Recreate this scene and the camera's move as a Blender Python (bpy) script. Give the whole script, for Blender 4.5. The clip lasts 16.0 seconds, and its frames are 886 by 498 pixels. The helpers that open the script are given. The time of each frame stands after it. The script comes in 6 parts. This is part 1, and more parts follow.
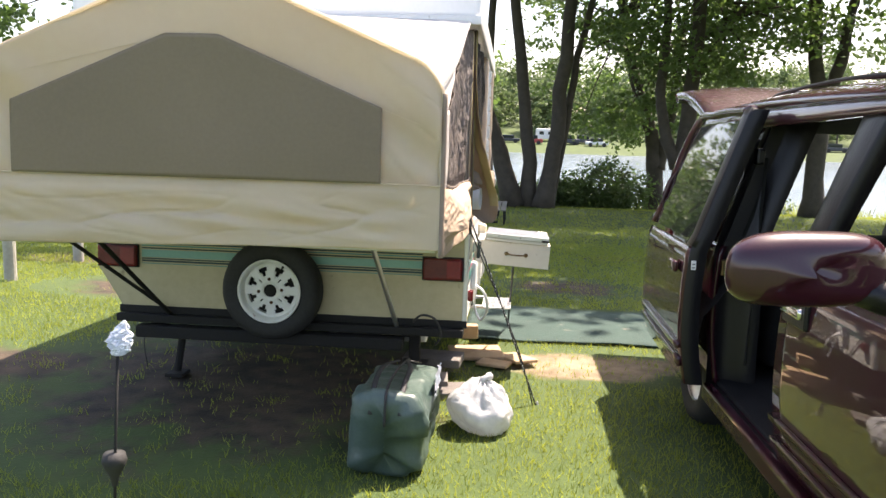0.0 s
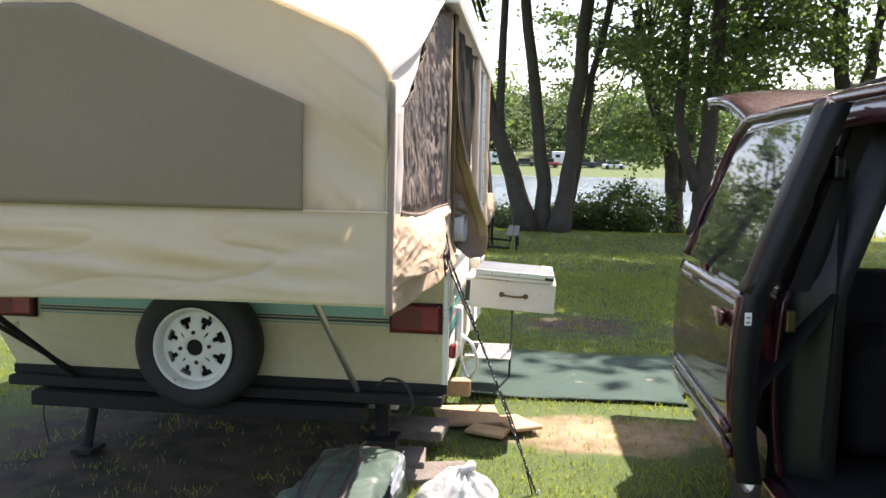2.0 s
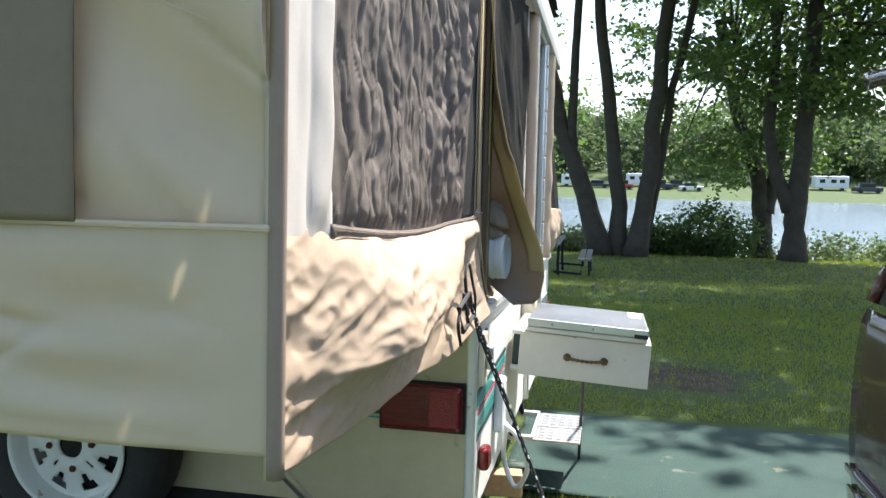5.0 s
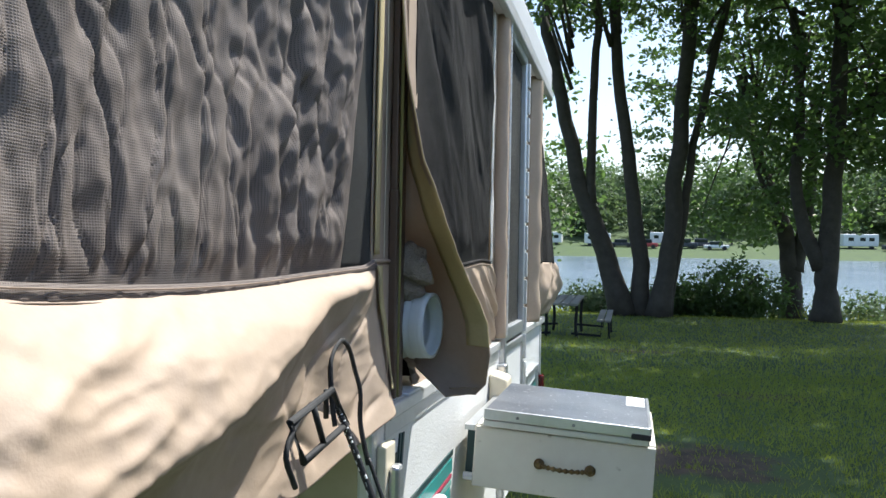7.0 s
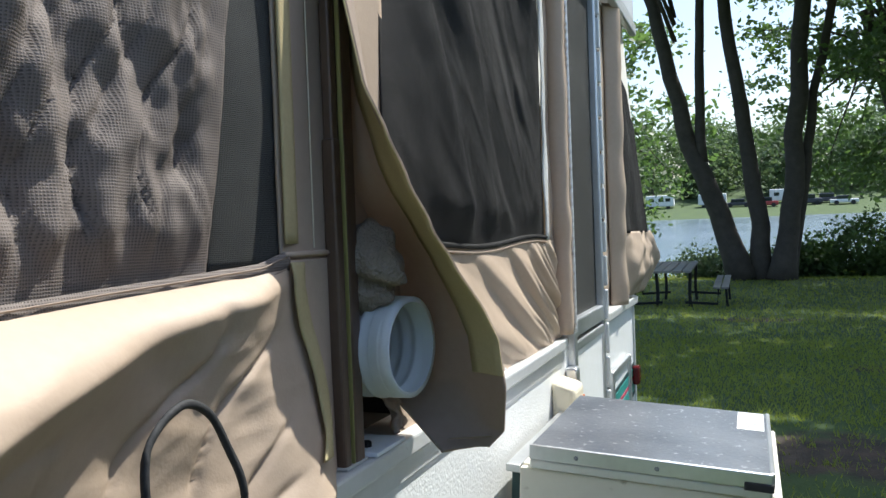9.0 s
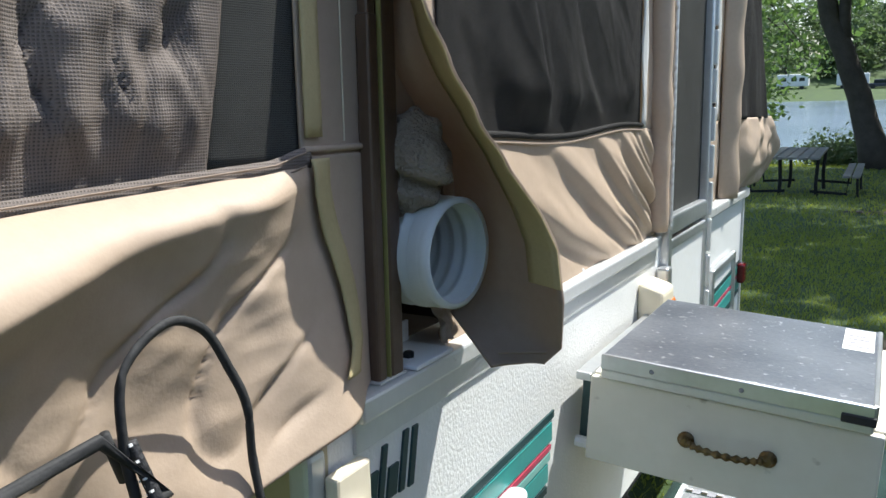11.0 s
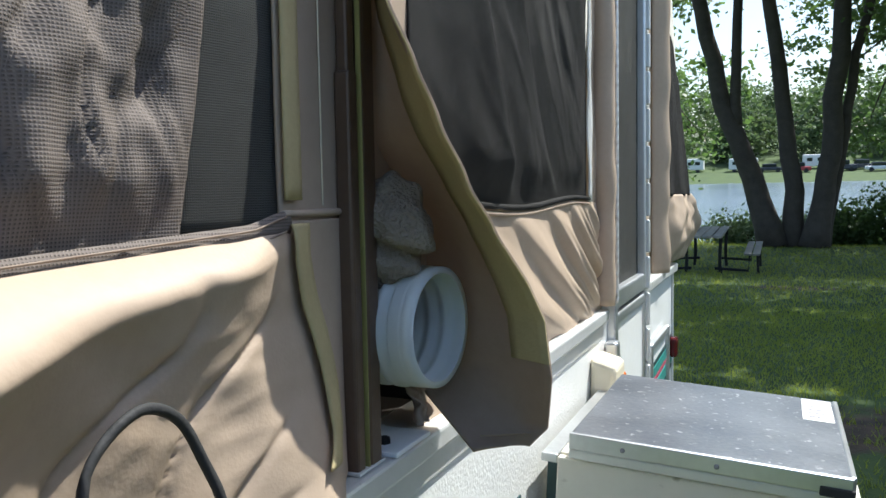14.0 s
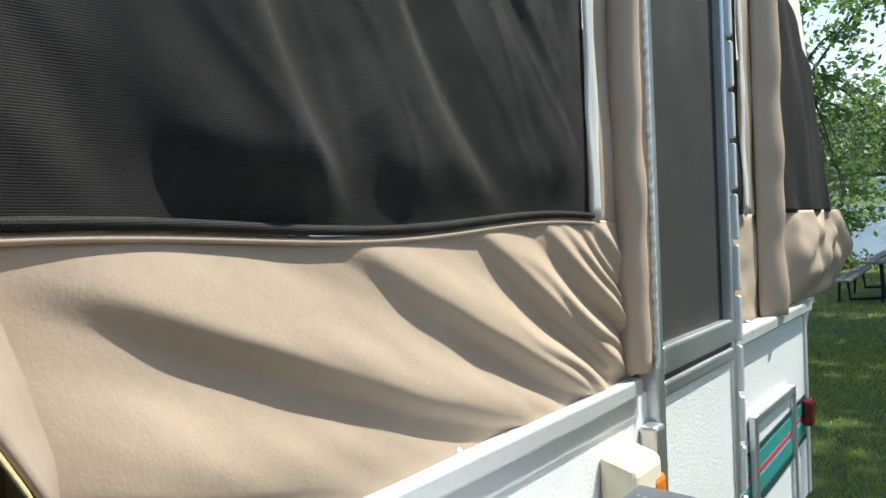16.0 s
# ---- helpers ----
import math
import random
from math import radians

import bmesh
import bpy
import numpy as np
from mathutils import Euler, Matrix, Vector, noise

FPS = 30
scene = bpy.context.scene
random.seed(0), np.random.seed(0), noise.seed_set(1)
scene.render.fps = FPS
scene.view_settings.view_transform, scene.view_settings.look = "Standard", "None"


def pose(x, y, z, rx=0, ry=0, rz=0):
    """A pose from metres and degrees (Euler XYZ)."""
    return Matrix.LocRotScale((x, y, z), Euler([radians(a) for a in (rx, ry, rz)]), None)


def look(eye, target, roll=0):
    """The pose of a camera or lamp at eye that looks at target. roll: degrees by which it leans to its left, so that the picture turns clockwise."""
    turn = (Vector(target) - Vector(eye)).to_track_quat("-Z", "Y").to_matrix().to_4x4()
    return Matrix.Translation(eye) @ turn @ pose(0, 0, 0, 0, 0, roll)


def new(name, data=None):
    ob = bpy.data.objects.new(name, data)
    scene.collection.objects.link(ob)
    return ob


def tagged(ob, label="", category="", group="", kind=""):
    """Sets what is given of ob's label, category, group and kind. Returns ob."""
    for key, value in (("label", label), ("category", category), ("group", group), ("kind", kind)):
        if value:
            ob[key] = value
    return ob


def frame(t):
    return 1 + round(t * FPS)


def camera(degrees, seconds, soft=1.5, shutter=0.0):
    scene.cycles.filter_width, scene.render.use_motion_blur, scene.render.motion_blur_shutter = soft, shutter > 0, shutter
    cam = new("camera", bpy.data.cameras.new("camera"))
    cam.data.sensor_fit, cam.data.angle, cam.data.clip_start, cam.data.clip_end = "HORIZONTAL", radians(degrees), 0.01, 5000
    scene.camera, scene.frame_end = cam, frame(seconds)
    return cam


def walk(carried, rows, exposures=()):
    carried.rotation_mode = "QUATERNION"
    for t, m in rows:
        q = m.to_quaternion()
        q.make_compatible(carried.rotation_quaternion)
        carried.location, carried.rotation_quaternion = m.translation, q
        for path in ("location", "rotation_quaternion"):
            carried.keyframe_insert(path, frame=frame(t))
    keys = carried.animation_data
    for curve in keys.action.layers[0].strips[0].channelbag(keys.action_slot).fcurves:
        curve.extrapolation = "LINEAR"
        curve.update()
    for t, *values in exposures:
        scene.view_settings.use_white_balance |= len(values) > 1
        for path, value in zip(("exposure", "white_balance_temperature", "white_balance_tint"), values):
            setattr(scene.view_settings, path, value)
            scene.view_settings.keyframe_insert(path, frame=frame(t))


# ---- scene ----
cam = camera(59.2, 16.0)
# The trailer stands on a gentle slope towards the lake; TILTED carries its own level axes into the world.
TILTED = Matrix.Translation((0, 4.6, 0)) @ Matrix.Rotation(radians(-2.0), 4, "X") @ Matrix.Translation((0, -4.6, 0))
PATH = [
    (0, (-0.017, 0.571, 1.529), (-0.194, 2.539, 1.222), 1.6),
    (0.5, (0.097, 0.792, 1.504), (-0.115, 2.764, 1.243), 1.3),
    (1, (0.086, 1.008, 1.491), (-0.108, 2.985, 1.259), 1.2),
    (1.5, (0.049, 1.244, 1.487), (-0.156, 3.22, 1.259), 1.1),
    (2, (0.085, 1.494, 1.473), (-0.139, 3.466, 1.226), 1.0),
    (2.5, (0.108, 1.7, 1.467), (-0.175, 3.662, 1.202), 1.5),
    (3, (0.021, 1.92, 1.459), (-0.241, 3.886, 1.207), 1.8),
    (3.2, (0.015, 1.99, 1.448), (-0.245, 3.957, 1.2), 1.4),
    (5.3, (0.08, 2.915, 1.353), (-0.408, 4.848, 1.192), 0.7),
    (5.5, (0.111, 3.006, 1.341), (-0.476, 4.916, 1.254), 0.4),
    (6, (0.155, 3.191, 1.326), (-0.454, 5.096, 1.283), 0.6),
    (6.5, (0.117, 3.34, 1.332), (-0.34, 5.287, 1.288), 1.5),
    (7, (0.151, 3.475, 1.318), (-0.318, 5.419, 1.278), 0.6),
    (7.5, (0.257, 3.625, 1.311), (-0.31, 5.542, 1.251), -1.6),
    (8, (0.277, 3.745, 1.299), (-0.342, 5.645, 1.22), -2.7),
    (8.5, (0.209, 3.911, 1.309), (-0.418, 5.808, 1.222), -2.5),
    (9, (0.177, 4.023, 1.31), (-0.557, 5.881, 1.208), -2.8),
    (9.5, (0.203, 4.123, 1.312), (-0.696, 5.902, 1.145), -3.2),
    (10, (0.184, 4.179, 1.325), (-0.754, 5.895, 0.906), -2.1),
    (10.2, (0.194, 4.159, 1.326), (-0.785, 5.851, 0.9), -2.2),
    (12.3, (0.156, 4.149, 1.306), (-0.784, 5.887, 0.999), -1.9),
    (12.5, (0.146, 4.155, 1.307), (-0.768, 5.91, 1.017), -1.9),
    (13, (0.135, 4.163, 1.306), (-0.719, 5.952, 1.043), -1.8),
    (13.5, (0.123, 4.173, 1.305), (-0.676, 5.993, 1.085), -1.5),
    (14, (0.106, 4.17, 1.303), (-0.687, 5.995, 1.101), -1.8),
    (14.5, (0.174, 4.24, 1.284), (-0.675, 6.044, 1.124), -3.8),
    (15, (0.291, 4.376, 1.283), (-0.732, 6.089, 1.149), -5.4),
    (15.5, (0.276, 4.536, 1.266), (-0.826, 6.201, 1.147), -5.5),
    (16, (0.213, 4.763, 1.258), (-0.965, 6.377, 1.155), -3.7),
]
walk(cam, [(t, look(eye, target, roll)) for t, eye, target, roll in PATH], [(0, 1.72, 7400, 20), (0.5, 1.75, 7300, 20), (1.5, 1.6, 7250, 20), (3.2, 1.86, 6950, 18), (5.3, 1.3, 6250, 10), (7, 0.9, 5980, 9), (9, 0.8, 6000, 8), (12.5, 0.81, 6000, 8), (14, 0.87, 6000, 7), (15.5, 0.95, 6050, 6), (16, 0.86, 6100, 5)])

# ---- world, sun ----
SUN = Vector((0.33, 0.48, 1.0)).normalized()
world = bpy.data.worlds.new("sky")
scene.world = world
world.use_nodes = True
wn = world.node_tree
sky = wn.nodes.new("ShaderNodeTexSky")
sky.sky_type, sky.sun_disc = "NISHITA", False
sky.sun_elevation, sky.sun_rotation = math.asin(SUN.z), math.atan2(SUN.x, SUN.y)
sky.air_density, sky.dust_density = 1.0, 2.0
wn.links.new(sky.outputs[0], wn.nodes["Background"].inputs[0])
wn.nodes["Background"].inputs[1].default_value = 0.135
sun_data = bpy.data.lights.new("sun", "SUN")
sun_data.energy, sun_data.angle, sun_data.color = 4.8, radians(0.5), (1.0, 0.95, 0.86)
sun = new("sun", sun_data)
sun.matrix_world = look(SUN * 50, (0, 0, 0))


# ---- materials ----
def material(name, colors, rough=0.7, metal=0.0, scale=8.0, fine=60.0, bump=0.1, bump_scale=80.0, spots=None, **extra):
    """Base colour mixed from two colours at two scales, roughness variation, bump; spots: (colour, scale, amount) of wear."""
    m = bpy.data.materials.new(name)
    m.use_nodes = True
    t = m.node_tree
    b = t.nodes["Principled BSDF"]
    coord = t.nodes.new("ShaderNodeTexCoord")

    def tex(sc, detail=4.0, dist=0.0):
        n = t.nodes.new("ShaderNodeTexNoise")
        n.inputs["Scale"].default_value, n.inputs["Detail"].default_value, n.inputs["Distortion"].default_value = sc, detail, dist
        t.links.new(coord.outputs["Object"], n.inputs["Vector"])
        return n

    big, small = tex(scale), tex(fine)
    blend = t.nodes.new("ShaderNodeMath")
    blend.operation = "MULTIPLY_ADD"
    t.links.new(small.outputs[0], blend.inputs[0])
    blend.inputs[1].default_value = 0.5
    t.links.new(big.outputs[0], blend.inputs[2])
    ramp = t.nodes.new("ShaderNodeValToRGB")
    ramp.color_ramp.elements[0].position, ramp.color_ramp.elements[1].position = 0.45, 1.0
    ramp.color_ramp.elements[0].color, ramp.color_ramp.elements[1].color = (*colors[0], 1), (*colors[1], 1)
    t.links.new(blend.outputs[0], ramp.inputs[0])
    out = ramp.outputs[0]
    if spots:
        col, sc, amount = spots
        sp = tex(sc, 6.0, 0.3)
        edge = t.nodes.new("ShaderNodeMapRange")
        edge.inputs[1].default_value, edge.inputs[2].default_value = 1 - amount - 0.04, 1 - amount + 0.04
        t.links.new(sp.outputs[0], edge.inputs[0])
        mix = t.nodes.new("ShaderNodeMix")
        mix.data_type = "RGBA"
        t.links.new(edge.outputs[0], mix.inputs[0])
        t.links.new(out, mix.inputs[6])
        mix.inputs[7].default_value = (*col, 1)
        out = mix.outputs[2]
    t.links.new(out, b.inputs["Base Color"])
    rr = t.nodes.new("ShaderNodeMapRange")
    rr.inputs[3].default_value, rr.inputs[4].default_value = max(0.01, rough - min(0.08, rough * 0.3)), min(1, rough + min(0.08, rough * 0.3))
    t.links.new(big.outputs[0], rr.inputs[0])
    t.links.new(rr.outputs[0], b.inputs["Roughness"])
    b.inputs["Metallic"].default_value = metal
    if bump:
        bt = tex(bump_scale, 3.0)
        bn = t.nodes.new("ShaderNodeBump")
        bn.inputs["Strength"].default_value, bn.inputs["Distance"].default_value = bump, 0.01
        t.links.new(bt.outputs[0], bn.inputs["Height"])
        t.links.new(bn.outputs[0], b.inputs["Normal"])
    for key, value in extra.items():
        b.inputs[key.replace("_", " ")].default_value = value
    return m


def translucent(m, amount, colour):
    """Mixes light passing through into a cloth or leaf."""
    t = m.node_tree
    b, o = t.nodes["Principled BSDF"], t.nodes["Material Output"]
    tr, mx = t.nodes.new("ShaderNodeBsdfTranslucent"), t.nodes.new("ShaderNodeMixShader")
    tr.inputs[0].default_value, mx.inputs[0].default_value = (*colour, 1), amount
    t.links.new(b.outputs[0], mx.inputs[1])
    t.links.new(tr.outputs[0], mx.inputs[2])
    t.links.new(mx.outputs[0], o.inputs[0])
    return m


def mesh_cloth(name, colors, holes, thread):
    """Woven insect screen: threads with clear holes between them, partly see-through."""
    m = material(name, colors, 0.75, 0.0, 6.0, 40.0, 0.0)
    t = m.node_tree
    b, o = t.nodes["Principled BSDF"], t.nodes["Material Output"]
    b.inputs["Specular IOR Level"].default_value = 0.2
    clear, mx = t.nodes.new("ShaderNodeBsdfTransparent"), t.nodes.new("ShaderNodeMixShader")
    coord = t.nodes.new("ShaderNodeTexCoord")
    waves = []
    for axis in ("Y", "Z"):
        w = t.nodes.new("ShaderNodeTexWave")
        w.wave_type, w.bands_direction = "BANDS", axis
        w.inputs["Scale"].default_value = thread
        w.inputs["Distortion"].default_value, w.inputs["Detail"].default_value, w.inputs["Detail Scale"].default_value = 1.6, 2.0, 0.12
        t.links.new(coord.outputs["Object"], w.inputs["Vector"])
        waves.append(w)
    mul = t.nodes.new("ShaderNodeMath")
    mul.operation = "MULTIPLY"
    t.links.new(waves[0].outputs[1], mul.inputs[0])
    t.links.new(waves[1].outputs[1], mul.inputs[1])
    rng = t.nodes.new("ShaderNodeMapRange")
    rng.inputs[3].default_value, rng.inputs[4].default_value = 0.0, holes * 2.2
    t.links.new(mul.outputs[0], rng.inputs[0])
    t.links.new(rng.outputs[0], mx.inputs[0])
    t.links.new(b.outputs[0], mx.inputs[1])
    t.links.new(clear.outputs[0], mx.inputs[2])
    t.links.new(mx.outputs[0], o.inputs[0])
    bn = t.nodes.new("ShaderNodeBump")
    bn.inputs["Strength"].default_value, bn.inputs["Distance"].default_value = 0.3, 0.002
    t.links.new(mul.outputs[0], bn.inputs["Height"])
    t.links.new(bn.outputs[0], b.inputs["Normal"])
    return m


M_SIDING = material("white_siding", [(0.72, 0.72, 0.68), (0.8, 0.8, 0.77)], 0.45, 0, 3, 40, 0.16, 190)
M_CREAM = material("cream_panel", [(0.42, 0.36, 0.21), (0.54, 0.47, 0.3)], 0.5, 0, 2, 30, 0.08, 40, spots=((0.25, 0.2, 0.12), 14, 0.28))
M_CANVAS_W = translucent(material("ivory_vinyl_canvas", [(0.68, 0.58, 0.42), (0.77, 0.68, 0.52)], 0.5, 0, 3, 30, 0.06, 50), 0.5, (0.9, 0.81, 0.66))
M_CANVAS_T = translucent(material("tan_canvas", [(0.43, 0.325, 0.232), (0.5, 0.385, 0.282)], 0.6, 0, 4, 90, 0.05, 300), 0.08, (0.5, 0.36, 0.22))
M_CANVAS_D = translucent(material("brown_canvas", [(0.27, 0.205, 0.155), (0.34, 0.265, 0.205)], 0.8, 0, 4, 90, 0.08, 300), 0.16, (0.45, 0.35, 0.26))
M_WINDOW = translucent(material("grey_window_cover", [(0.21, 0.16, 0.1), (0.265, 0.205, 0.13)], 0.7, 0, 1.5, 60, 0.1, 300), 0.15, (0.3, 0.24, 0.15))
M_SHEET = translucent(material("white_vinyl_sheet", [(0.8, 0.8, 0.78), (0.85, 0.85, 0.83)], 0.4, 0, 3, 20, 0.05, 40), 0.42, (0.85, 0.83, 0.76))
M_CANVAS_P = translucent(material("pale_beige_canvas", [(0.62, 0.575, 0.52), (0.7, 0.65, 0.59)], 0.6, 0, 4, 90, 0.05, 300), 0.15, (0.6, 0.52, 0.42))
M_SCREEN = mesh_cloth("dark_screen_mesh", [(0.014, 0.013, 0.012), (0.03, 0.028, 0.026)], 0.16, 165)
M_SCREEN_B = mesh_cloth("brown_screen_mesh", [(0.13, 0.108, 0.093), (0.21, 0.178, 0.155)], 0.2, 125)
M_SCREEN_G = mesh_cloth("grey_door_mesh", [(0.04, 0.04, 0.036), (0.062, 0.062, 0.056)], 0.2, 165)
M_VELCRO = material("olive_hook_tape", [(0.40, 0.32, 0.158), (0.48, 0.39, 0.2)], 0.9, 0, 8, 200, 0.1, 300)
M_ALU = material("aluminium", [(0.55, 0.56, 0.57), (0.68, 0.69, 0.7)], 0.35, 0.9, 6, 80, 0.05, 90)
M_ALU_W = material("dull_aluminium_rail", [(0.62, 0.62, 0.6), (0.72, 0.72, 0.7)], 0.4, 0.45, 5, 60, 0.06, 60, spots=((0.35, 0.33, 0.3), 30, 0.3))
M_LID = material("scratched_steel", [(0.22, 0.24, 0.28), (0.36, 0.38, 0.42)], 0.36, 0.85, 5, 140, 0.08, 160, spots=((0.75, 0.76, 0.78), 70, 0.33))
M_BOXW = material("painted_galley_front", [(0.66, 0.62, 0.52), (0.75, 0.72, 0.62)], 0.5, 0, 3, 40, 0.05, 40, spots=((0.4, 0.36, 0.28), 22, 0.28))
M_BRASS = material("aged_brass", [(0.09, 0.06, 0.025), (0.2, 0.14, 0.06)], 0.4, 0.8, 20, 90, 0.1, 120)
M_TEAL = material("teal_decal", [(0.03, 0.22, 0.2), (0.05, 0.3, 0.27)], 0.35, 0, 5, 60, 0.02)
M_TEAL_L = material("pale_teal_decal", [(0.16, 0.36, 0.32), (0.22, 0.44, 0.38)], 0.35, 0, 5, 60, 0.02)
M_NAVY = material("dark_green_line", [(0.01, 0.035, 0.04), (0.02, 0.06, 0.06)], 0.4, 0, 5, 60, 0.02)
M_PINK = material("crimson_line", [(0.35, 0.04, 0.08), (0.45, 0.06, 0.1)], 0.4, 0, 5, 60, 0.02)
M_RED = material("red_lens", [(0.09, 0.004, 0.006), (0.16, 0.008, 0.009)], 0.12, 0, 5, 60, 0.2, 200)
M_REDL = material("bright_red_lens", [(0.18, 0.009, 0.011), (0.27, 0.014, 0.015)], 0.15, 0, 5, 60, 0.3, 220)
M_AMBER = material("amber_lens", [(0.6, 0.12, 0.01), (0.75, 0.2, 0.02)], 0.2, 0, 5, 60, 0.2, 200)
M_CREAMPL = material("cream_plastic", [(0.7, 0.62, 0.45), (0.78, 0.7, 0.54)], 0.4, 0, 5, 60, 0.02)
M_BLACK = material("black_rubber", [(0.012, 0.012, 0.012), (0.03, 0.03, 0.03)], 0.75, 0, 6, 60, 0.2, 80)
M_FRAME = material("dark_chassis", [(0.006, 0.006, 0.006), (0.014, 0.013, 0.012)], 0.85, 0.0, 6, 60, 0.2, 60)
M_RIM = material("white_wheel_paint", [(0.72, 0.72, 0.68), (0.8, 0.8, 0.77)], 0.4, 0, 4, 60, 0.04, 60, spots=((0.3, 0.15, 0.06), 18, 0.27))
M_RUST = material("rusty_hub", [(0.05, 0.02, 0.01), (0.12, 0.05, 0.02)], 0.8, 0.3, 20, 90, 0.3, 120)
M_POLE = material("brown_painted_steel", [(0.09, 0.055, 0.035), (0.14, 0.09, 0.06)], 0.45, 0.2, 8, 80, 0.1, 60)
M_YELLOW = material("yellow_edge", [(0.26, 0.23, 0.07), (0.34, 0.3, 0.1)], 0.5, 0, 5, 60, 0.02)
# Near-black brown: the shade inside tent and hose is put into this colour.
M_SHADE = material("inside_shade", [(0.03, 0.023, 0.018), (0.05, 0.038, 0.03)], 0.9, 0, 5, 40, 0.0)
M_HOSE = translucent(material("white_hose_plastic", [(0.76, 0.78, 0.77), (0.84, 0.86, 0.85)], 0.4, 0, 5, 60, 0.03), 0.3, (0.8, 0.84, 0.83))
M_TOWEL = material("brown_terry_cloth", [(0.25, 0.205, 0.155), (0.36, 0.3, 0.23)], 0.95, 0, 12, 250, 1.0, 260)
M_WHITEPL = material("white_plastic", [(0.75, 0.76, 0.76), (0.82, 0.83, 0.83)], 0.35, 0, 5, 60, 0.03)
M_PAPER = material("white_paper_label", [(0.78, 0.78, 0.76), (0.84, 0.84, 0.82)], 0.6, 0, 5, 60, 0.0)
M_INK = material("grey_ink", [(0.2, 0.2, 0.22), (0.3, 0.3, 0.32)], 0.6, 0, 5, 60, 0.0)
M_STRAP = material("black_webbing", [(0.012, 0.012, 0.013), (0.03, 0.03, 0.032)], 0.6, 0, 10, 200, 0.3, 250)


# ---- mesh helpers ----
def part(name, bm, mat, parent=None, label="", smooth=False, base=None):
    """Links a bmesh as one mesh object under parent; base: the parent's origin, from which the coordinates count."""
    me = bpy.data.meshes.new(name)
    if base is not None:
        bmesh.ops.translate(bm, verts=bm.verts, vec=-Vector(base))
    bmesh.ops.recalc_face_normals(bm, faces=bm.faces)
    bm.to_mesh(me)
    bm.free()
    me.materials.append(mat)
    if smooth:
        for p in me.polygons:
            p.use_smooth = True
    ob = new(name, me)
    ob.parent = parent
    if label:
        ob["label"] = label
    return ob


def thing(name, base, label, category, group="", turn=None):
    ob = new(name)
    ob.matrix_world = (TILTED if turn is None else turn) @ Matrix.Translation(base)
    return tagged(ob, label, category, group)


def solid(x0, x1, y0, y1, z0, z1, bevel=0.004, seg=2):
    bm = bmesh.new()
    bmesh.ops.create_cube(bm, size=1, matrix=Matrix.Translation(((x0 + x1) / 2, (y0 + y1) / 2, (z0 + z1) / 2)) @ Matrix.Diagonal((abs(x1 - x0), abs(y1 - y0), abs(z1 - z0), 1)))
    if bevel:
        bmesh.ops.bevel(bm, geom=bm.edges[:], offset=bevel, segments=seg, affect="EDGES", profile=0.5)
    return bm


def tube(points, radius, seg=10, closed=False, ellipse=1.0):
    """A round tube along points; radius a number or one per point."""
    bm = bmesh.new()
    pts = [Vector(p) for p in points]
    rings, up0 = [], Vector((0.13, 0.21, 0.97))
    for i, p in enumerate(pts):
        d = (pts[(i + 1) % len(pts)] - pts[i - 1]) if closed else (pts[min(i + 1, len(pts) - 1)] - pts[max(i - 1, 0)])
        d.normalize()
        a = d.cross(up0 if abs(d.dot(up0)) < 0.95 else Vector((1, 0.1, 0))).normalized()
        b = d.cross(a)
        r = radius[i] if isinstance(radius, (list, tuple)) else radius
        rings.append([bm.verts.new(p + r * (math.cos(k * math.tau / seg) * a + ellipse * math.sin(k * math.tau / seg) * b)) for k in range(seg)])
    n = len(rings)
    for i in range(n if closed else n - 1):
        for k in range(seg):
            bm.faces.new((rings[i][k], rings[i][(k + 1) % seg], rings[(i + 1) % n][(k + 1) % seg], rings[(i + 1) % n][k]))
    if not closed:
        bm.faces.new(rings[0][::-1])
        bm.faces.new(rings[-1])
    return bm


def lathe(profile, seg, m):
    """Turned shape: profile of (radius, height) about the local z axis, put at pose m."""
    bm = bmesh.new()
    rings = [[bm.verts.new(m @ Vector((r * math.cos(k * math.tau / seg), r * math.sin(k * math.tau / seg), h))) for k in range(seg)] for r, h in profile]
    for i in range(len(rings) - 1):
        for k in range(seg):
            bm.faces.new((rings[i][k], rings[i][(k + 1) % seg], rings[i + 1][(k + 1) % seg], rings[i + 1][k]))
    return bm


def sheet(fn, nu, nv):
    """A cloth or skin from fn(u, v) with u, v in 0..1."""
    bm = bmesh.new()
    g = [[bm.verts.new(fn(i / nu, j / nv)) for j in range(nv + 1)] for i in range(nu + 1)]
    for i in range(nu):
        for j in range(nv):
            bm.faces.new((g[i][j], g[i + 1][j], g[i + 1][j + 1], g[i][j + 1]))
    return bm


def slab(points, normal, thick):
    """A plate: flat polygon pushed out by thick along normal."""
    bm = bmesh.new()
    vs = [bm.verts.new(p) for p in points]
    f = bm.faces.new(vs)
    r = bmesh.ops.extrude_face_region(bm, geom=[f])
    bmesh.ops.translate(bm, verts=[g for g in r["geom"] if isinstance(g, bmesh.types.BMVert)], vec=Vector(normal) * thick)
    return bm


def thicken(ob, t):
    md = ob.modifiers.new("thickness", "SOLIDIFY")
    md.thickness, md.offset = t, 0.0
    return ob


def merge(*bms):
    out = bmesh.new()
    for b in bms:
        me = bpy.data.meshes.new("tmp")
        b.to_mesh(me)
        b.free()
        out.from_mesh(me)
        bpy.data.meshes.remove(me)
    return out


def nz(x, y=0.0, z=0.0):
    return noise.noise((x, y, z))


def crease(n):
    """A thin raised fold line where n passes through nought."""
    return max(0.0, 1 - abs(n) * 8) ** 1.5


